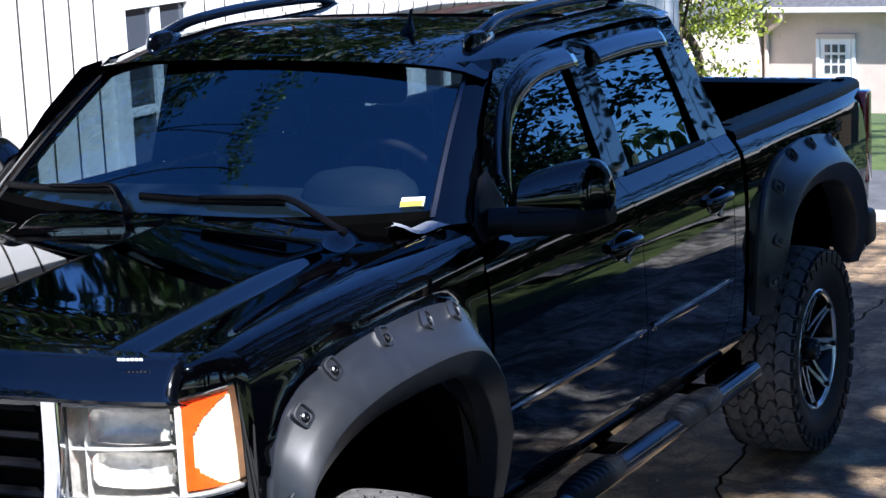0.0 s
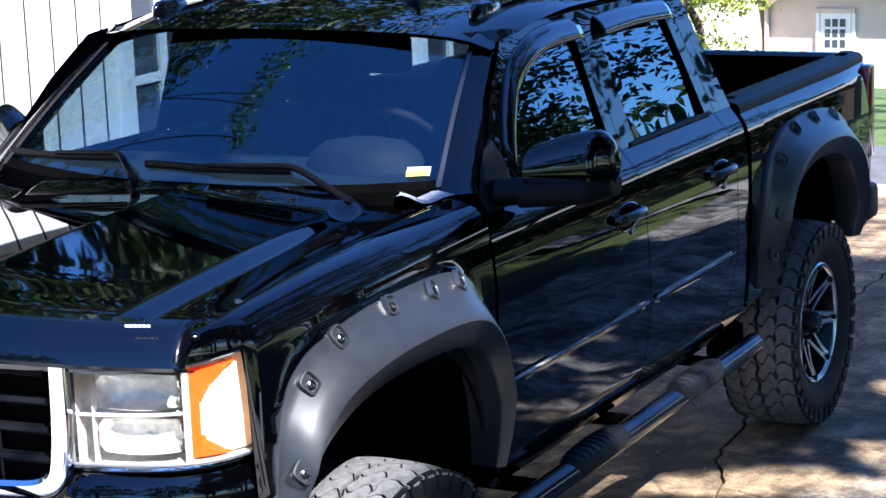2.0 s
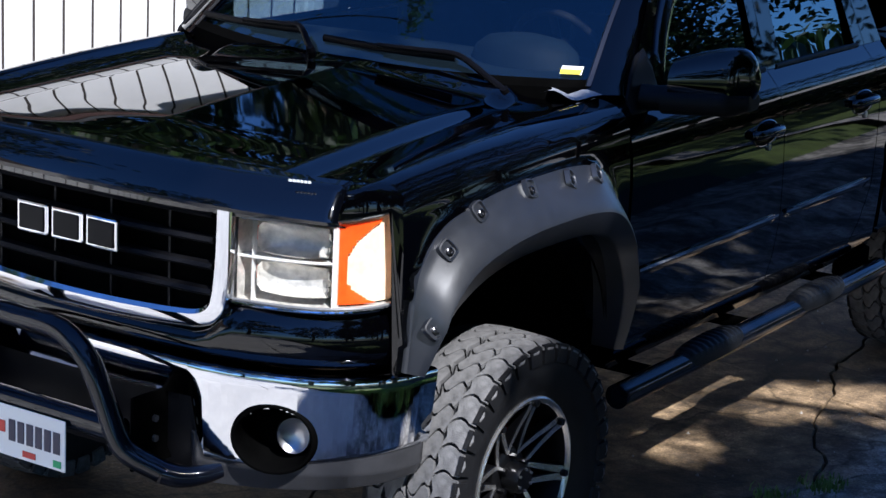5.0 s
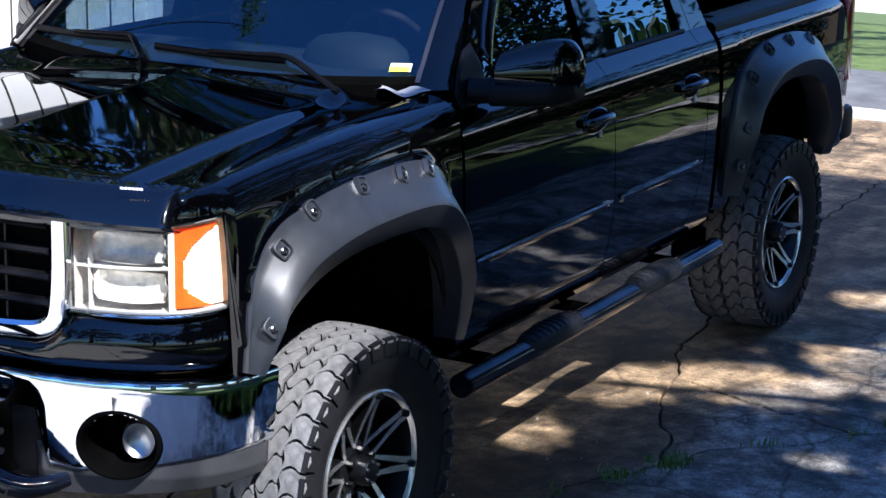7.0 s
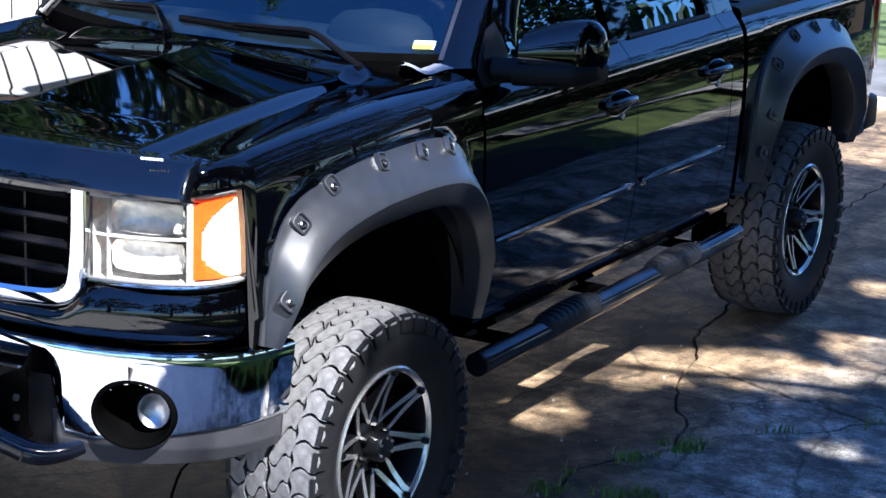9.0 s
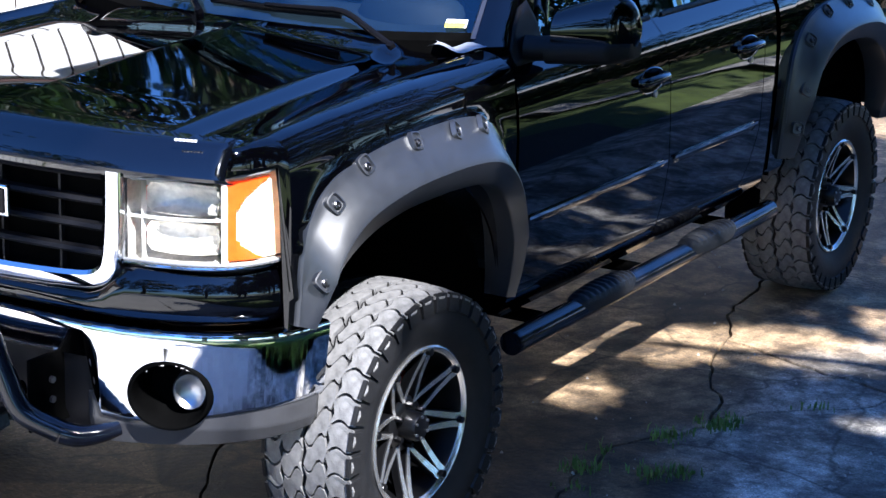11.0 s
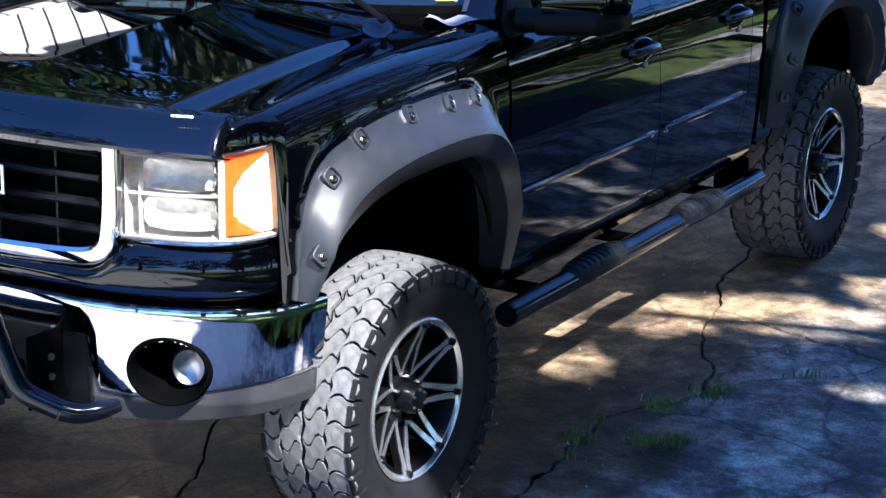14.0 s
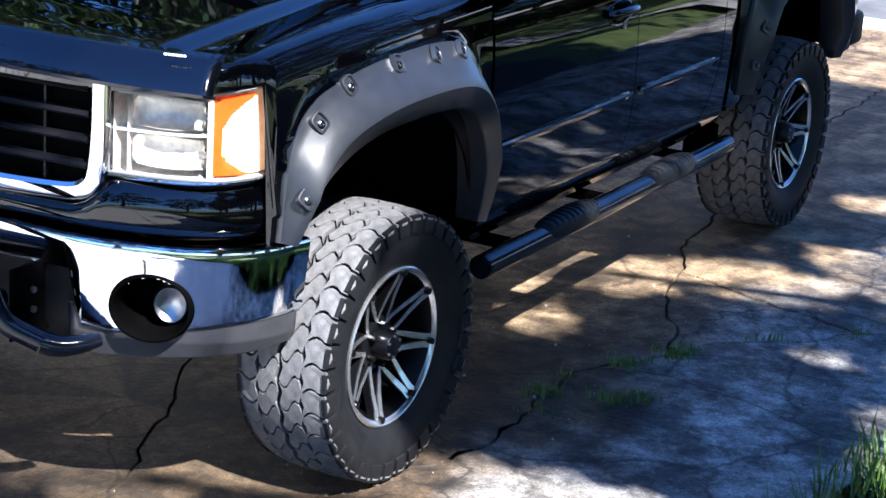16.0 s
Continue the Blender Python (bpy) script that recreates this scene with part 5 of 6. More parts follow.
part("rear_axle", cyl_bm((-0.80, WB, 0.44), (0.80, WB, 0.44), 0.06, 14), DARK, truck, smooth=True)
part("front_axle", cyl_bm((-0.80, 0, 0.44), (0.80, 0, 0.44), 0.05, 14), DARK, truck, smooth=True)
part("engine_block", box_bm(-0.36, -0.45, 0.52, 0.36, 0.55, 1.25, 0.04), DARK, truck)
part("radiator_support", box_bm(-0.52, -0.80, 0.56, 0.52, -0.74, 1.36), DARK, truck)
part("mud_flap", box_bm(0.86, 2.74, 0.50, 1.0, 2.80, 0.64, 0.01), DARK, truck)

# bed
bed_arch = arch(3.61, 0.62, 0.60, 0.70)
flank("bed_side", span(2.845, 4.57, 44), bed_arch, lambda y: 1.475, 24)
for s in (1, -1):
    part("bed_inner_wall", box_bm(s * 0.84 - 0.02, 2.86, 0.93, s * 0.84 + 0.02, 4.53, 1.46), DARK, truck)
    rows = []
    for y in span(2.845, 4.585, 36):
        w = side_x(y, 1.46)
        up = 0.004 * (1 if int((y - 2.84) / 0.0483) % 2 else 0)
        prof = ((w + 0.006, 1.440), (w + 0.008, 1.478), (w - 0.004, 1.496), (w - 0.030, 1.504), (w - 0.05, 1.506 + up), (0.855, 1.506 + up), (0.84, 1.500), (0.835, 1.46))
        rows.append([Vector((s * x, y, z)) for x, z in prof])
    cap = part("bed_rail_cap", rows_bm(rows, cap=False), PLASTIC, truck, "ribbed black bed rail cap", smooth=True)
    for y in (2.93, 4.42):
        part("stake_pocket", box_bm(s * 0.895 - 0.022, y - 0.035, 1.503, s * 0.895 + 0.022, y + 0.035, 1.511, 0.003), DARK, cap)
part("bed_floor", box_bm(-0.86, 2.85, 0.90, 0.86, 4.55, 0.94), DARK, truck)
part("bed_bulkhead", box_bm(-0.86, 2.845, 0.92, 0.86, 2.885, 1.475, 0.01), PAINT, truck)
tailgate = part("tailgate", box_bm(-0.84, 4.53, 0.86, 0.84, 4.60, 1.50, 0.018), PAINT, truck)
for s in (1, -1):
    part("tail_lamp", box_bm(min(s * 0.925, s * 1.004), 4.485, 1.02, max(s * 0.925, s * 1.004), 4.595, 1.45, 0.014), TAILRED, truck, "red tail lamp", smooth=True)
rb = part("rear_bumper", box_bm(-0.98, 4.55, 0.70, 0.98, 4.76, 0.87, 0.03), PLASTIC, truck, "black rear bumper", smooth=True)

# body side moulding, handles, visors, mirrors
for a, b in ((0.68, 1.780), (1.830, 2.655)):
    rows = []
    for i, y in enumerate(span(a, b, 20)):
        k = 0.4 if i in (0, 20) else 1.0
        rows.append([side_pt(y, 0.945 + dz * k, o * k) for dz, o in ((-0.020, 0.0), (-0.018, 0.008), (-0.002, 0.013), (0.010, 0.013), (0.017, 0.009), (0.018, 0.0))])
    m = part("side_moulding", rows_bm(rows), PAINT, truck, smooth=True)
    mirror_x(m)
    tr = part("moulding_strip", rows_bm([[side_pt(y, 0.945 + dz, 0.0145) for dz in (0.004, 0.009, 0.014)] for y in span(a + 0.01, b - 0.01, 20)]), CHROME, m, smooth=True)
for y in (1.60, 2.50):
    g = tube_bm([side_pt(y - 0.10, 1.29, 0.004), side_pt(y - 0.085, 1.292, 0.030), side_pt(y, 1.296, 0.040), side_pt(y + 0.085, 1.292, 0.030), side_pt(y + 0.10, 1.29, 0.004)], 0.017, 30, 12)
    h = part("door_handle", g, PAINT, truck, "glossy black pull handle", smooth=True)
    cup = []
    for r, o in ((1.0, 0.001), (0.93, 0.0045), (0.80, -0.004 + 0.006), (0.4, 0.002)):
        cup.append([side_pt(y + 0.115 * r * math.cos(q), 1.285 + 0.050 * r * math.sin(q), o + 0.004) for q in [2 * math.pi * k / 28 for k in range(28)]])
    c = part("handle_cup", rows_bm(cup, close_v=True), PAINT, h, smooth=True)
    k = part("lock_barrel", cyl_bm(side_pt(y + 0.03, 1.232, 0.0), side_pt(y + 0.03, 1.232, 0.012), 0.014, 16), STEEL, h, smooth=True)
    m = mirror_x(h)
    for o in (c, k):
        mirror_x(o).parent = m


def visor(pts):
    rows = []
    for p in smooth_path([(0, *q) for q in pts], 36):
        rows.append([side_pt(p.y, p.z + dz, o) for dz, o in ((0.016, 0.004), (0.008, 0.020), (-0.012, 0.032), (-0.036, 0.036), (-0.055, 0.034))])
    v = part("window_visor", rows_bm(rows), GLOSSBLACK, truck, "smoked window visor", smooth=True, solid=0.003)
    mirror_x(v)


visor([(0.90, 1.62), (0.98, 1.735), (1.09, 1.845), (1.24, 1.905), (1.42, 1.935), (1.66, 1.94)])
visor([(1.83, 1.925), (2.0, 1.932), (2.2, 1.934), (2.46, 1.925)])

for s in (1, -1):
    cut = (lambda x, y, z: Vector((s * x, y, z)))
    rows = []
    for u in span(0, 1, 22):
        # housing from the inner to the outer end
        x = 1.045 + 0.235 * u if s > 0 else 0.975 + 0.17 * u
        hz = 0.118 * (1 - 0.38 * (1 - u) ** 2) * (1 - 0.9 * (max(0, u - 0.6) / 0.4) ** 3) ** 0.5
        hy = 0.085 * (1 - 0.65 * max(0, u - 0.8) / 0.2)
        zc = 1.575 + 0.01 * u
        yc = (0.83 if s > 0 else 0.91) + 0.09 * u
        row = []
        for a in [2 * math.pi * k / 24 for k in range(24)]:
            c, d = math.cos(a), math.sin(a)
            q = (abs(c) ** 2.3 + abs(d) ** 2.3) ** (1 / 2.3)
            row.append(cut(x, yc + hy * c / q, zc + hz * d / q))
        rows.append(row)
    mirror = part("door_mirror", rows_bm(rows, close_v=True, cap=True), PAINT, truck, "black door mirror with matte lower shell", smooth=True)
    rows = []
    for u in span(0, 1, 14):
        x = 1.03 + 0.245 * u if s > 0 else 0.965 + 0.18 * u
        zc = 1.520 - 0.010 * (1 - u)
        yc = (0.825 if s > 0 else 0.905) + 0.09 * u
        hz, hy = 0.045 * (1 - 0.4 * max(0, u - 0.8) / 0.2), 0.096 * (1 - 0.5 * max(0, u - 0.8) / 0.2)
        rows.append([cut(x, yc + hy * math.copysign(abs(math.cos(a)) ** 0.6, math.cos(a)), zc + hz * math.copysign(abs(math.sin(a)) ** 0.6, math.sin(a))) for a in [2 * math.pi * k / 20 for k in range(20)]])
    part("lower_shell", rows_bm(rows, close_v=True, cap=True), PLASTIC, mirror, smooth=True)
    part("mirror_arm", tube_bm([cut(0.945, 0.76, 1.515), cut(1.0, 0.78, 1.515), cut(1.09, 0.82, 1.525)] if s > 0 else [cut(0.93, 0.82, 1.515), cut(0.97, 0.86, 1.515), cut(1.03, 0.92, 1.525)], 0.052 if s > 0 else 0.036, 12, 14, flat=0.8), PLASTIC, mirror, smooth=True)
    rows = [[cut(side_x(y, z) + 0.012, y, z) for z in span(1.47, zt, 6)] for y, zt in ((0.665, 1.52), (0.72, 1.585), (0.78, 1.64), (0.84, 1.66), (0.87, 1.60), (0.885, 1.50))]
    part("sail_panel", rows_bm(rows), PLASTIC, mirror, smooth=True, solid=0.01)
    part("mirror_glass", box_bm(min(s * 1.06, s * 1.20), 0.955, 1.52, max(s * 1.06, s * 1.20), 0.962, 1.63) if s > 0 else box_bm(-1.12, 1.035, 1.52, -0.99, 1.042, 1.63), CHROME, mirror)

# roof rails and aerial
for s in (1, -1):
    rail = part("roof_rail", tube_bm([(s * 0.63, 1.30, 2.000), (s * 0.63, 1.40, 2.030), (s * 0.62, 1.55, 2.058), (s * 0.62, 1.9, 2.072), (s * 0.62, 2.35, 2.065), (s * 0.63, 2.50, 2.045), (s * 0.63, 2.56, 2.01)], 0.022, 60, 12, flat=0.9), GLOSSBLACK, truck, "black roof rail", smooth=True)
    for y in (1.36, 2.50):
        rows = []
        for k, z in ((1.0, 1.985), (0.96, 2.010), (0.75, 2.030), (0.3, 2.038)):
            rows.append([Vector((s * 0.63 + 0.028 * k * math.cos(a), y + 0.11 * k * math.sin(a), z)) for a in [2 * math.pi * j / 20 for j in range(20)]])
        part("rail_foot", rows_bm(rows, close_v=True, cap=True), GLOSSBLACK, rail, smooth=True)
part("roof_crossbar", tube_bm([(-0.62, 2.2, 2.085), (0, 2.2, 2.105), (0.62, 2.2, 2.085)], 0.015, 12, 10), PLASTIC, truck, smooth=True)
ae = part("aerial", rows_bm([[Vector((0.34 + 0.022 * k * math.cos(a), 1.40 + dy + 0.04 * k * math.sin(a), z)) for a in [2 * math.pi * j / 14 for j in range(14)]] for k, dy, z in ((1.0, 0, 2.02), (0.85, 0.004, 2.035), (0.35, 0.02, 2.055), (0.22, 0.03, 2.09), (0.15, 0.035, 2.10))], close_v=True, cap=True), PLASTIC, truck, "short roof aerial", smooth=True)

# wipers
for pivot, bend, tip in (((0.70, -0.05), (0.44, 0.115), (-0.23, 0.125)), ((-0.24, 0.05), (-0.36, 0.145), (-1.0, 0.085))):
    g = lambda f, o: shield_pt(bend[0] + (tip[0] - bend[0]) * f, bend[1] + (tip[1] - bend[1]) * f) + Vector((0, -0.022 - o, 0.020 + o))
    foot = shield_pt(*pivot) + Vector((0, -0.03, 0.012))
    elbow = shield_pt(bend[0] + (pivot[0] - bend[0]) * 0.12, bend[1] - 0.012) + Vector((0, -0.030, 0.028))
    arm = part("wiper_arm", tube_bm([foot, foot.lerp(elbow, 0.5), foot.lerp(elbow, 0.9), g(0.03, 0.006), g(0.2, 0.005), g(0.42, 0.002), g(0.55, 0.0)], lambda u: 0.0125 - 0.005 * u, 48, 10), WIPER, truck, "black windscreen wiper", smooth=True)
    part("pivot_cap", cyl_bm(foot + Vector((0, 0.01, -0.02)), foot + Vector((0, -0.006, 0.010)), 0.018, 16, 0.014), WIPER, arm, smooth=True)
    part("wiper_blade", tube_bm([g(0.02, -0.012), g(0.5, -0.012), g(1.0, -0.012)], 0.0075, 24, 8, flat=1.7), WIPER, arm, smooth=True)

# cabin
rows = []
for u in span(-1, 1, 20):
    g = shield_pt(u * 0.98, 0.0)
    rows.append([g + Vector((0, 0.03, -0.02)), g + Vector((0, 0.16, 0.005)), Vector((g.x * 0.98, 0.98, 1.535 + 0.02 * (1 - u * u))), Vector((g.x * 0.98, 1.05, 1.47)), Vector((g.x * 0.98, 1.03, 1.10))])
dash = part("dashboard", rows_bm(rows), DASH, truck, "grey dashboard", smooth=True)
rows = []
for k, dz in ((1.0, 0.0), (0.92, 0.05), (0.7, 0.085), (0.3, 0.10)):
    rows.append([Vector((0.40 + 0.21 * k * math.cos(a), 0.93 + 0.14 * k * math.sin(a), 1.535 + dz)) for a in [2 * math.pi * j / 22 for j in range(22)]])
part("instrument_hood", rows_bm(rows, close_v=True, cap=True), DASH, dash, smooth=True)
cc, ax = Vector((0.40, 1.17, 1.53)), Vector((0, 0.90, 0.44)).normalized()
e1, e2 = Vector((1, 0, 0)), ax.cross(Vector((1, 0, 0)))
wheel_pts = [cc + (e1 * math.cos(a) + e2 * math.sin(a)) * 0.185 for a in [2 * math.pi * k / 32 for k in range(33)]]
sw = part("steering_wheel", tube_bm(wheel_pts, 0.015, 64, 10), INTERIOR, truck, "steering wheel", smooth=True)
part("steering_hub", cyl_bm(cc - ax * 0.02, cc + ax * 0.03, 0.065, 20), INTERIOR, sw, smooth=True)
for a in (0.1, math.pi - 0.1, 1.5 * math.pi):
    part("wheel_spoke", cyl_bm(cc, cc + (e1 * math.cos(a) + e2 * math.sin(a)) * 0.18, 0.016, 8), INTERIOR, sw, smooth=True)
for x, y in ((0.40, 1.62), (-0.40, 1.62), (0.42, 2.42), (-0.42, 2.42)):
    seat = part("seat", box_bm(x - 0.26, y - 0.45, 0.98, x + 0.26, y + 0.05, 1.14, 0.05, seg=3), INTERIOR, truck, "dark fabric seat", smooth=True)
    part("seat_back", box_bm(x - 0.25, y, 1.02, x + 0.25, y + 0.14, 1.62, 0.06, seg=3), INTERIOR, seat, smooth=True)
    part("headrest", box_bm(x - 0.13, y + 0.03, 1.63, x + 0.13, y + 0.13, 1.80, 0.04, seg=3), INTERIOR, seat, smooth=True)
part("cabin_floor", box_bm(-0.9, 0.7, 0.75, 0.9, 2.7, 0.78), INTERIOR, truck)
part("headliner", box_bm(-0.70, 1.12, 1.945, 0.70, 2.58, 1.955), INTERIOR, truck)
im = part("inside_mirror", box_bm(-0.13, 1.02, 1.80, 0.11, 1.05, 1.865, 0.012), PLASTIC, truck, smooth=True)
part("mirror_stem", cyl_bm((0.0, 1.03, 1.86), (0.0, 1.02, 1.94), 0.010, 10), PLASTIC, im, smooth=True)
for s in (1, -1):
    part("door_trim", box_bm(s * 0.90 - 0.02, 0.72, 0.78, s * 0.90 + 0.02, 2.66, 1.48), INTERIOR, truck)
g = [shield_pt(0.87, 0.07), shield_pt(0.955, 0.07), shield_pt(0.955, 0.125), shield_pt(0.87, 0.125)]
off = Vector((0, -0.006, 0.006))
stk = part("inspection_sticker", rows_bm([[g[0] + off, g[1] + off], [g[3] + off, g[2] + off]]), PLATEWHITE, truck, "white sticker with a yellow lower half")
part("sticker_band", rows_bm([[g[0].lerp(g[1], .05) + off * 1.4, g[1].lerp(g[0], .05) + off * 1.4], [g[0].lerp(g[3], 0.55) + off * 1.4, g[1].lerp(g[2], 0.55) + off * 1.4]]), YELLOWINK, stk)
bm = rows_bm([[Vector((0.72 + 0.17 * u + 0.02 * math.sin(5 * w), 0.50 + 0.10 * w + 0.03 * u, 1.528 + 0.012 * math.sin(7 * u + 3 * w))) for w in span(0, 1, 6)] for u in span(0, 1, 8)])
part("cowl_paper", bm, mat("grey_paper", (0.30, 0.31, 0.34), 0.7), truck, "crumpled grey paper on the cowl corner", smooth=True)

# side steps
for s in (1, -1):
    bar = part("side_step", tube_bm([(s * 1.05, 0.56, 0.560), (s * 1.05, 0.58, 0.560), (s * 1.05, 1.0, 0.560), (s * 1.05, 1.8, 0.560), (s * 1.05, 2.55, 0.560), (s * 1.045, 2.78, 0.560)], 0.042, 70, 18), BLUEBLACK, truck, "glossy black tubular side step with rubber pads", smooth=True)
    for y0 in (0.98, 1.90):
        y1 = y0 + 0.46
        rows = []
        for u in span(0, 1, 72):
            y = y0 + (y1 - y0) * u
            k = math.sin(math.pi * min(1, max(0.0, u)) ) ** 0.22 if 0 < u < 1 else 0.35
            rib = 0.0065 if int(u * 72 + 0.5) % 6 < 3 else 0.0
            rows.append([Vector((s * (1.05 + 0.056 * k * c), y, 0.572 + d * k + rib * (d > 0.035))) for c, d in ((-0.95, -0.02), (-1.0, 0.01), (-0.86, 0.034), (-0.5, 0.044), (0, 0.047), (0.5, 0.044), (0.86, 0.034), (1.0, 0.01), (0.95, -0.02))])
        pd = part("step_pad", rows_bm(rows), PAD, bar, "ribbed rubber step pad", smooth=True)
    for y in (0.85, 1.62, 2.45):
        part("step_bracket", box_bm(min(s * 0.42, s * 1.03), y - 0.06, 0.555, max(s * 0.42, s * 1.03), y + 0.06, 0.568, 0.003), DARK, bar)


# wheels
def tyre_bm():
    prof = [(0.235, 0.100), (0.250, 0.118), (0.262, 0.124), (0.285, 0.138), (0.320, 0.152), (0.355, 0.158), (0.385, 0.157), (0.410, 0.152), (0.424, 0.140), (0.427, 0.10), (0.429, 0.0)]
    prof = prof + [(r, -w) for r, w in prof[-2::-1]]
    n = 96
    bm = rows_bm([[Vector((w, r * math.cos(a), r * math.sin(a))) for r, w in prof] for a in [2 * math.pi * k / n for k in range(n)]], close_u=True)
    return bm


def tread_bm(sg, poly, lug):
    """One tread block, or the lug below it on the shoulder, at the foot of its pitch."""
    bm = bmesh.new()
    rad = lambda w: 0.443 - 0.014 * (abs(w) / 0.15) ** 3
    step = 2 * math.pi / PITCH
    if lug:
        rows = []
        for r, w in ((0.434, 0.150), (0.433, 0.1635), (0.405, 0.1650), (0.378, 0.1660), (0.374, 0.155)):
            rows.append([Vector((sg * w, r * math.cos(step * t * sg), r * math.sin(step * t * sg))) for t in poly])
        rows_bm(rows, bm=bm)
        for k in (0, 1):
            t = poly[k]
            bm.faces.new([bm.verts.new((sg * w, r * math.cos(step * t * sg), r * math.sin(step * t * sg))) for r, w in ((0.434, 0.150), (0.433, 0.1635), (0.405, 0.1650), (0.378, 0.1660), (0.374, 0.155))])
        return bm
    top, low = [], []
    for w, t in poly:
        a = step * t * sg
        top.append(bm.verts.new((sg * w, rad(w) * math.cos(a), rad(w) * math.sin(a))))
        low.append(bm.verts.new((sg * w, 0.418 * math.cos(a), 0.418 * math.sin(a))))
    bm.faces.new(top)
    for i in range(len(top)):
        j = (i + 1) % len(top)
        bm.faces.new((top[i], top[j], low[j], low[i]))
    return bm


PITCH = 34
ZIG = [(0.0, 0.0), (0.010, 0.20), (0.020, 0.30), (0.030, 0.24), (0.040, 0.02), (0.050, -0.20), (0.060, -0.27), (0.072, -0.16), (0.0755, -0.10), (0.0785, 0.42), (0.088, 0.30), (0.100, 0.16), (0.112, 0.10), (0.126, 0.14), (0.140, 0.26), (0.17, 0.30)]
wave = lambda w: lerp_table(ZIG, w)[0]


def hook(w0, w1, g, bulge):
    ws = [w0] + [w for w, _ in ZIG if w0 + 0.004 < w < w1 - 0.004] + [w1]
    low = [(w, wave(w) + g) for w in ws]
    high = [(w, wave(w) + 1 - g) for w in ws]
    return low + [(w1 + bulge, wave(w1) + 0.5)] + high[::-1] + [(w0 + bulge, wave(w0) + 0.45)]


def tyre(m, joined):
    """A tyre under the truck with its tread blocks; joined: all blocks in one part."""
    t = part("tyre", tyre_bm(), SIDEWALL, truck, "off-road tyre with hooked tread blocks", smooth=True)
    t.matrix_basis = m
    kinds = []
    for sg in (1, -1):
        kinds += [(sg, hook(0.0025, 0.0720, 0.060, 0.012), False, 1), (sg, hook(0.0785, 0.158, 0.060, 0.012), False, 1), (sg, (wave(0.16) + 0.14, wave(0.16) + 0.86), True, 1)]
    if joined:
        bm = bmesh.new()
        for sg, poly, lug, every in kinds:
            for k in range(0, PITCH, every):
                one = tread_bm(sg, poly, lug)
                bmesh.ops.rotate(one, verts=one.verts, matrix=Matrix.Rotation(2 * math.pi * (k + (0.5 if sg < 0 else 0)) / PITCH, 3, "X"))
                merge(bm, one)
        tagged(part("tread", bm, RUBBER, t), kind="stuff")
        return t
    for sg, poly, lug, every in kinds:
        first = part("tread_lug" if lug else "tread_block", tread_bm(sg, poly, lug), SIDEWALL if lug else RUBBER, t)
        for k in range(0, PITCH, every):
            o = first if k == 0 else new("tread_lug" if lug else "tread_block", first.data)
            o.parent = t
            o.matrix_basis = Matrix.Rotation(2 * math.pi * (k + (0.5 if sg < 0 else 0)) / PITCH, 4, "X")
    return t


def lathe(prof, n=64, bm=None):
    return rows_bm([[Vector((w, r * math.cos(a), r * math.sin(a))) for r, w in prof] for a in [2 * math.pi * k / n for k in range(n)]], close_u=True, bm=bm)


wheel = part("wheel", lathe([(0.262, 0.112), (0.262, 0.130), (0.256, 0.134), (0.246, 0.130), (0.240, 0.122)], 80), ALU, truck, "eight-spoke machined wheel with black pockets", smooth=True)
part("barrel", lathe([(0.240, 0.122), (0.234, 0.100), (0.222, 0.05), (0.205, 0.0), (0.200, -0.095), (0.15, -0.10), (0.02, -0.10)], 48), RIMBLACK, wheel, smooth=True)
part("brake_disc", lathe([(0.165, -0.055), (0.165, -0.035), (0.06, -0.035)], 40), BOLT, wheel, smooth=True)
part("brake_caliper", box_bm(-0.075, 0.09, -0.08, -0.02, 0.175, 0.08, 0.01), RED, wheel, "red brake caliper")
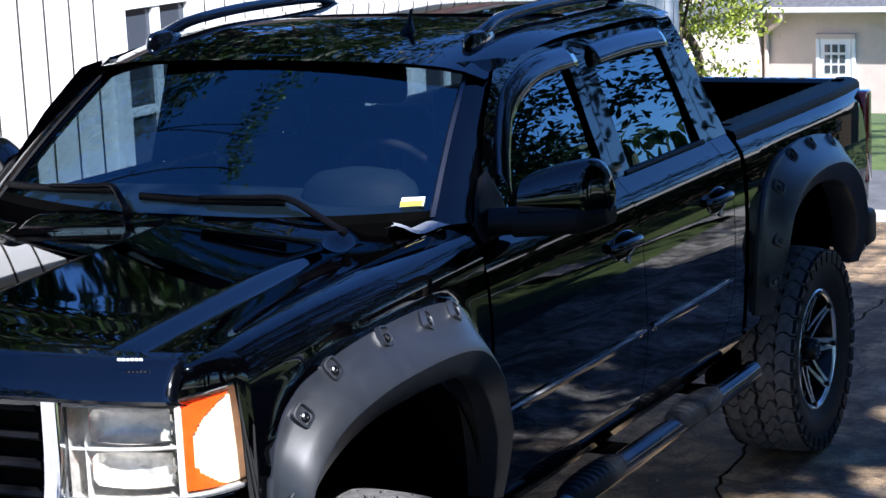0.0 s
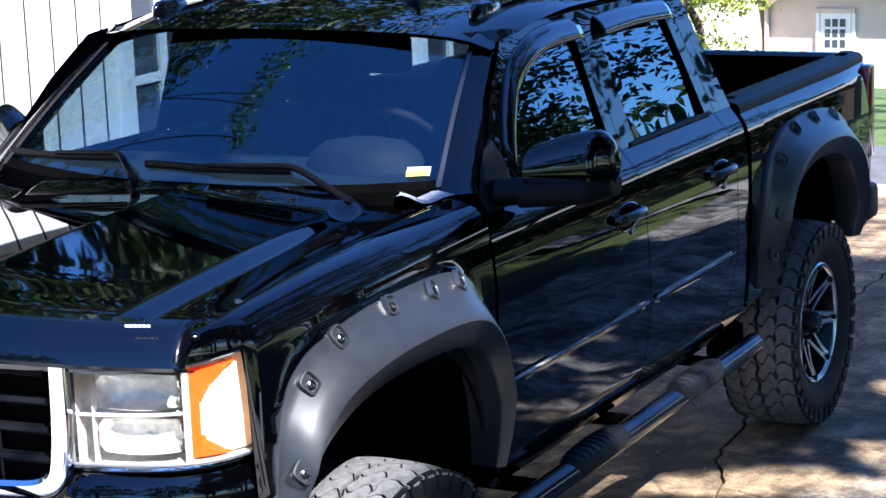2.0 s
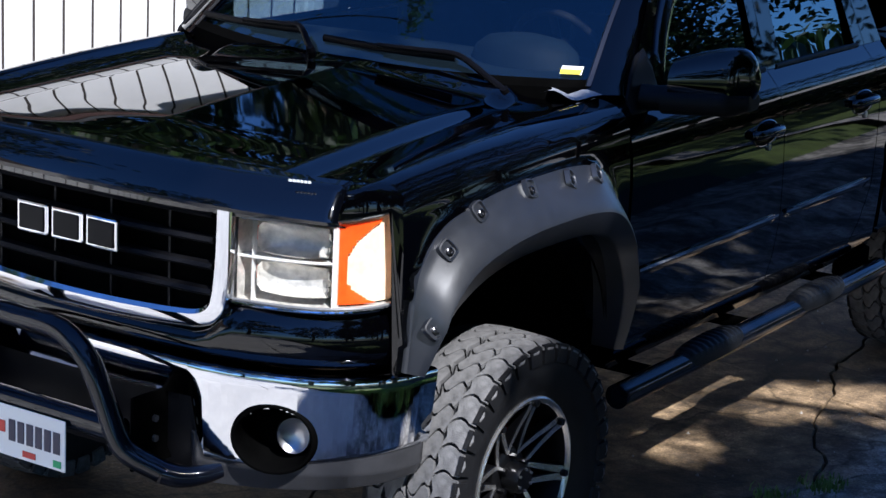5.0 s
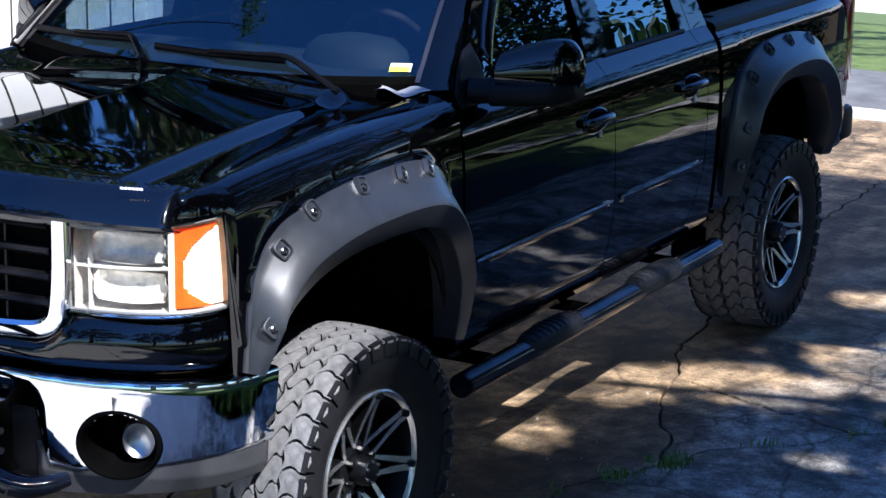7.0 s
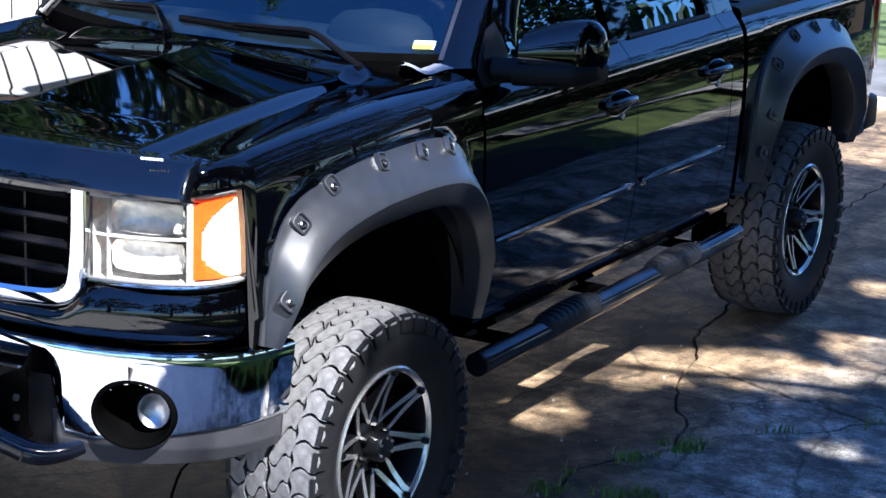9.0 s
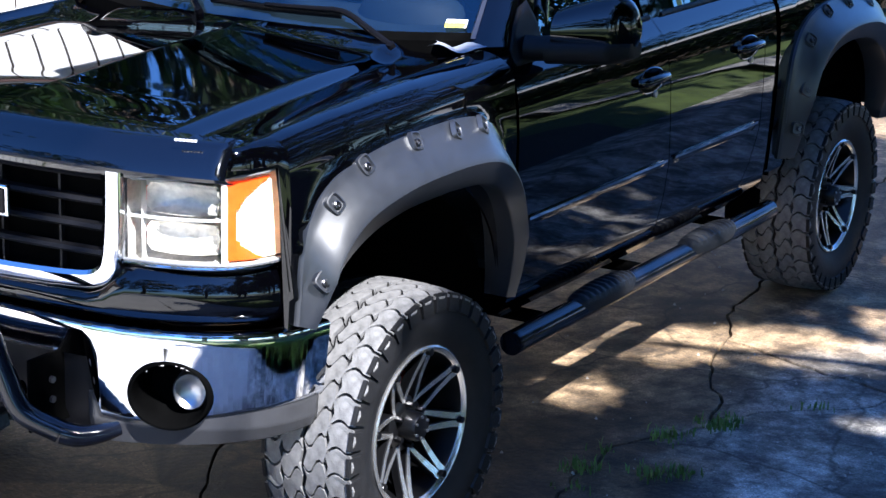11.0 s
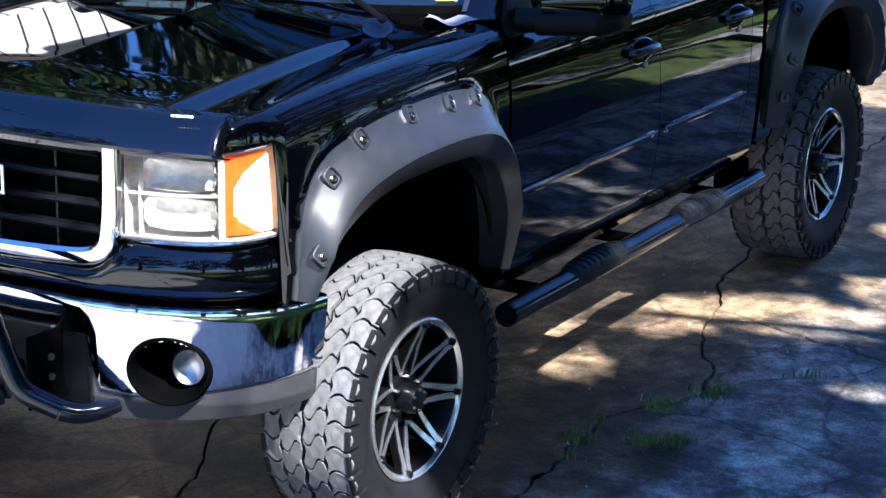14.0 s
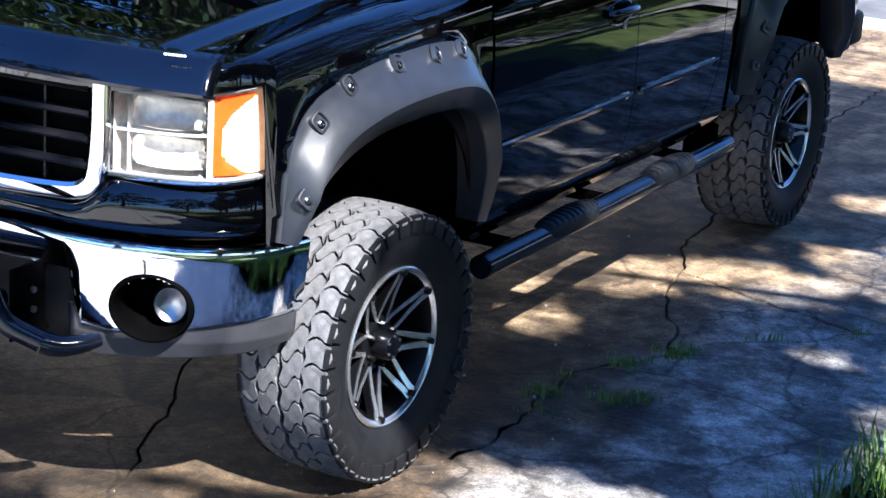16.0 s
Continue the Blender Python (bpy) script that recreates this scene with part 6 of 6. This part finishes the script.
for k in range(8):
    a0 = 2 * math.pi * (k + 0.5) / 8
    d, t = Vector((0, math.cos(a0), math.sin(a0))), Vector((0, -math.sin(a0), math.cos(a0)))
    bm = bmesh.new()
    for sg in (1, -1):
        sec = []
        for r, off, hw, x in ((0.055, 0.030, 0.009, 0.070), (0.10, 0.0275, 0.0105, 0.078), (0.16, 0.0195, 0.0125, 0.093), (0.215, 0.0125, 0.0135, 0.112), (0.246, 0.0145, 0.0145, 0.124)):
            c = d * r + t * off * sg
            sec.append([c + t * q + Vector((x + dx, 0, 0)) for q, dx in ((-hw, -0.030), (-hw, -0.003), (-hw + 0.003, 0.0), (hw - 0.003, 0.0), (hw, -0.003), (hw, -0.030))])
        rows_bm(sec, close_v=True, cap=True, bm=bm)
    spoke = part("spoke", bm, RIMBLACK, wheel, "machined split spoke with black flanks")
    spoke.data.materials.append(ALU)
    for f in spoke.data.polygons:
        f.material_index = 1 if abs(f.normal.x) > 0.8 else 0
    c = d * 0.240
    part("rim_bolt", cyl_bm(c + Vector((0.11, 0, 0)), c + Vector((0.134, 0, 0)), 0.0135, 12, 0.011), RIMBLACK, wheel, smooth=True)
part("hub_plate", lathe([(0.090, 0.045), (0.088, 0.066), (0.078, 0.072), (0.050, 0.074), (0.046, 0.120), (0.040, 0.130), (0.012, 0.132), (0.001, 0.132)], 32), RIMBLACK, wheel, "black hub cap", smooth=True)
for k in range(6):
    a = 2 * math.pi * k / 6 + 0.3
    c = Vector((0, 0.066 * math.cos(a), 0.066 * math.sin(a)))
    part("lug_nut", cyl_bm(c + Vector((0.07, 0, 0)), c + Vector((0.098, 0, 0)), 0.011, 6, 0.009), RIMBLACK, wheel)
    part("hub_screw", cyl_bm(c * 0.52 + Vector((0.128, 0, 0)), c * 0.52 + Vector((0.136, 0, 0)), 0.0045, 8), STEEL, wheel)


def place_copy(ob, m):
    made = {}
    for o in (ob, *ob.children):
        made[o] = o.copy()
        scene.collection.objects.link(made[o])
        made[o].parent = truck if o is ob else made[ob]
    made[ob].matrix_basis = m
    return made[ob]


SPOTS = [(0.930, -0.03, 0.441, 12, 0, -2), (0.905, WB, 0.441, 61, 0, 0), (-0.905, WB, 0.441, 35, 0, 180), (-0.930, -0.03, 0.441, 80, 0, 178)]
for i, spot in enumerate(SPOTS):
    if i == 0:
        wheel.matrix_basis = pose(*spot)
    else:
        place_copy(wheel, pose(*spot))
    tyre(pose(*spot), i > 1)
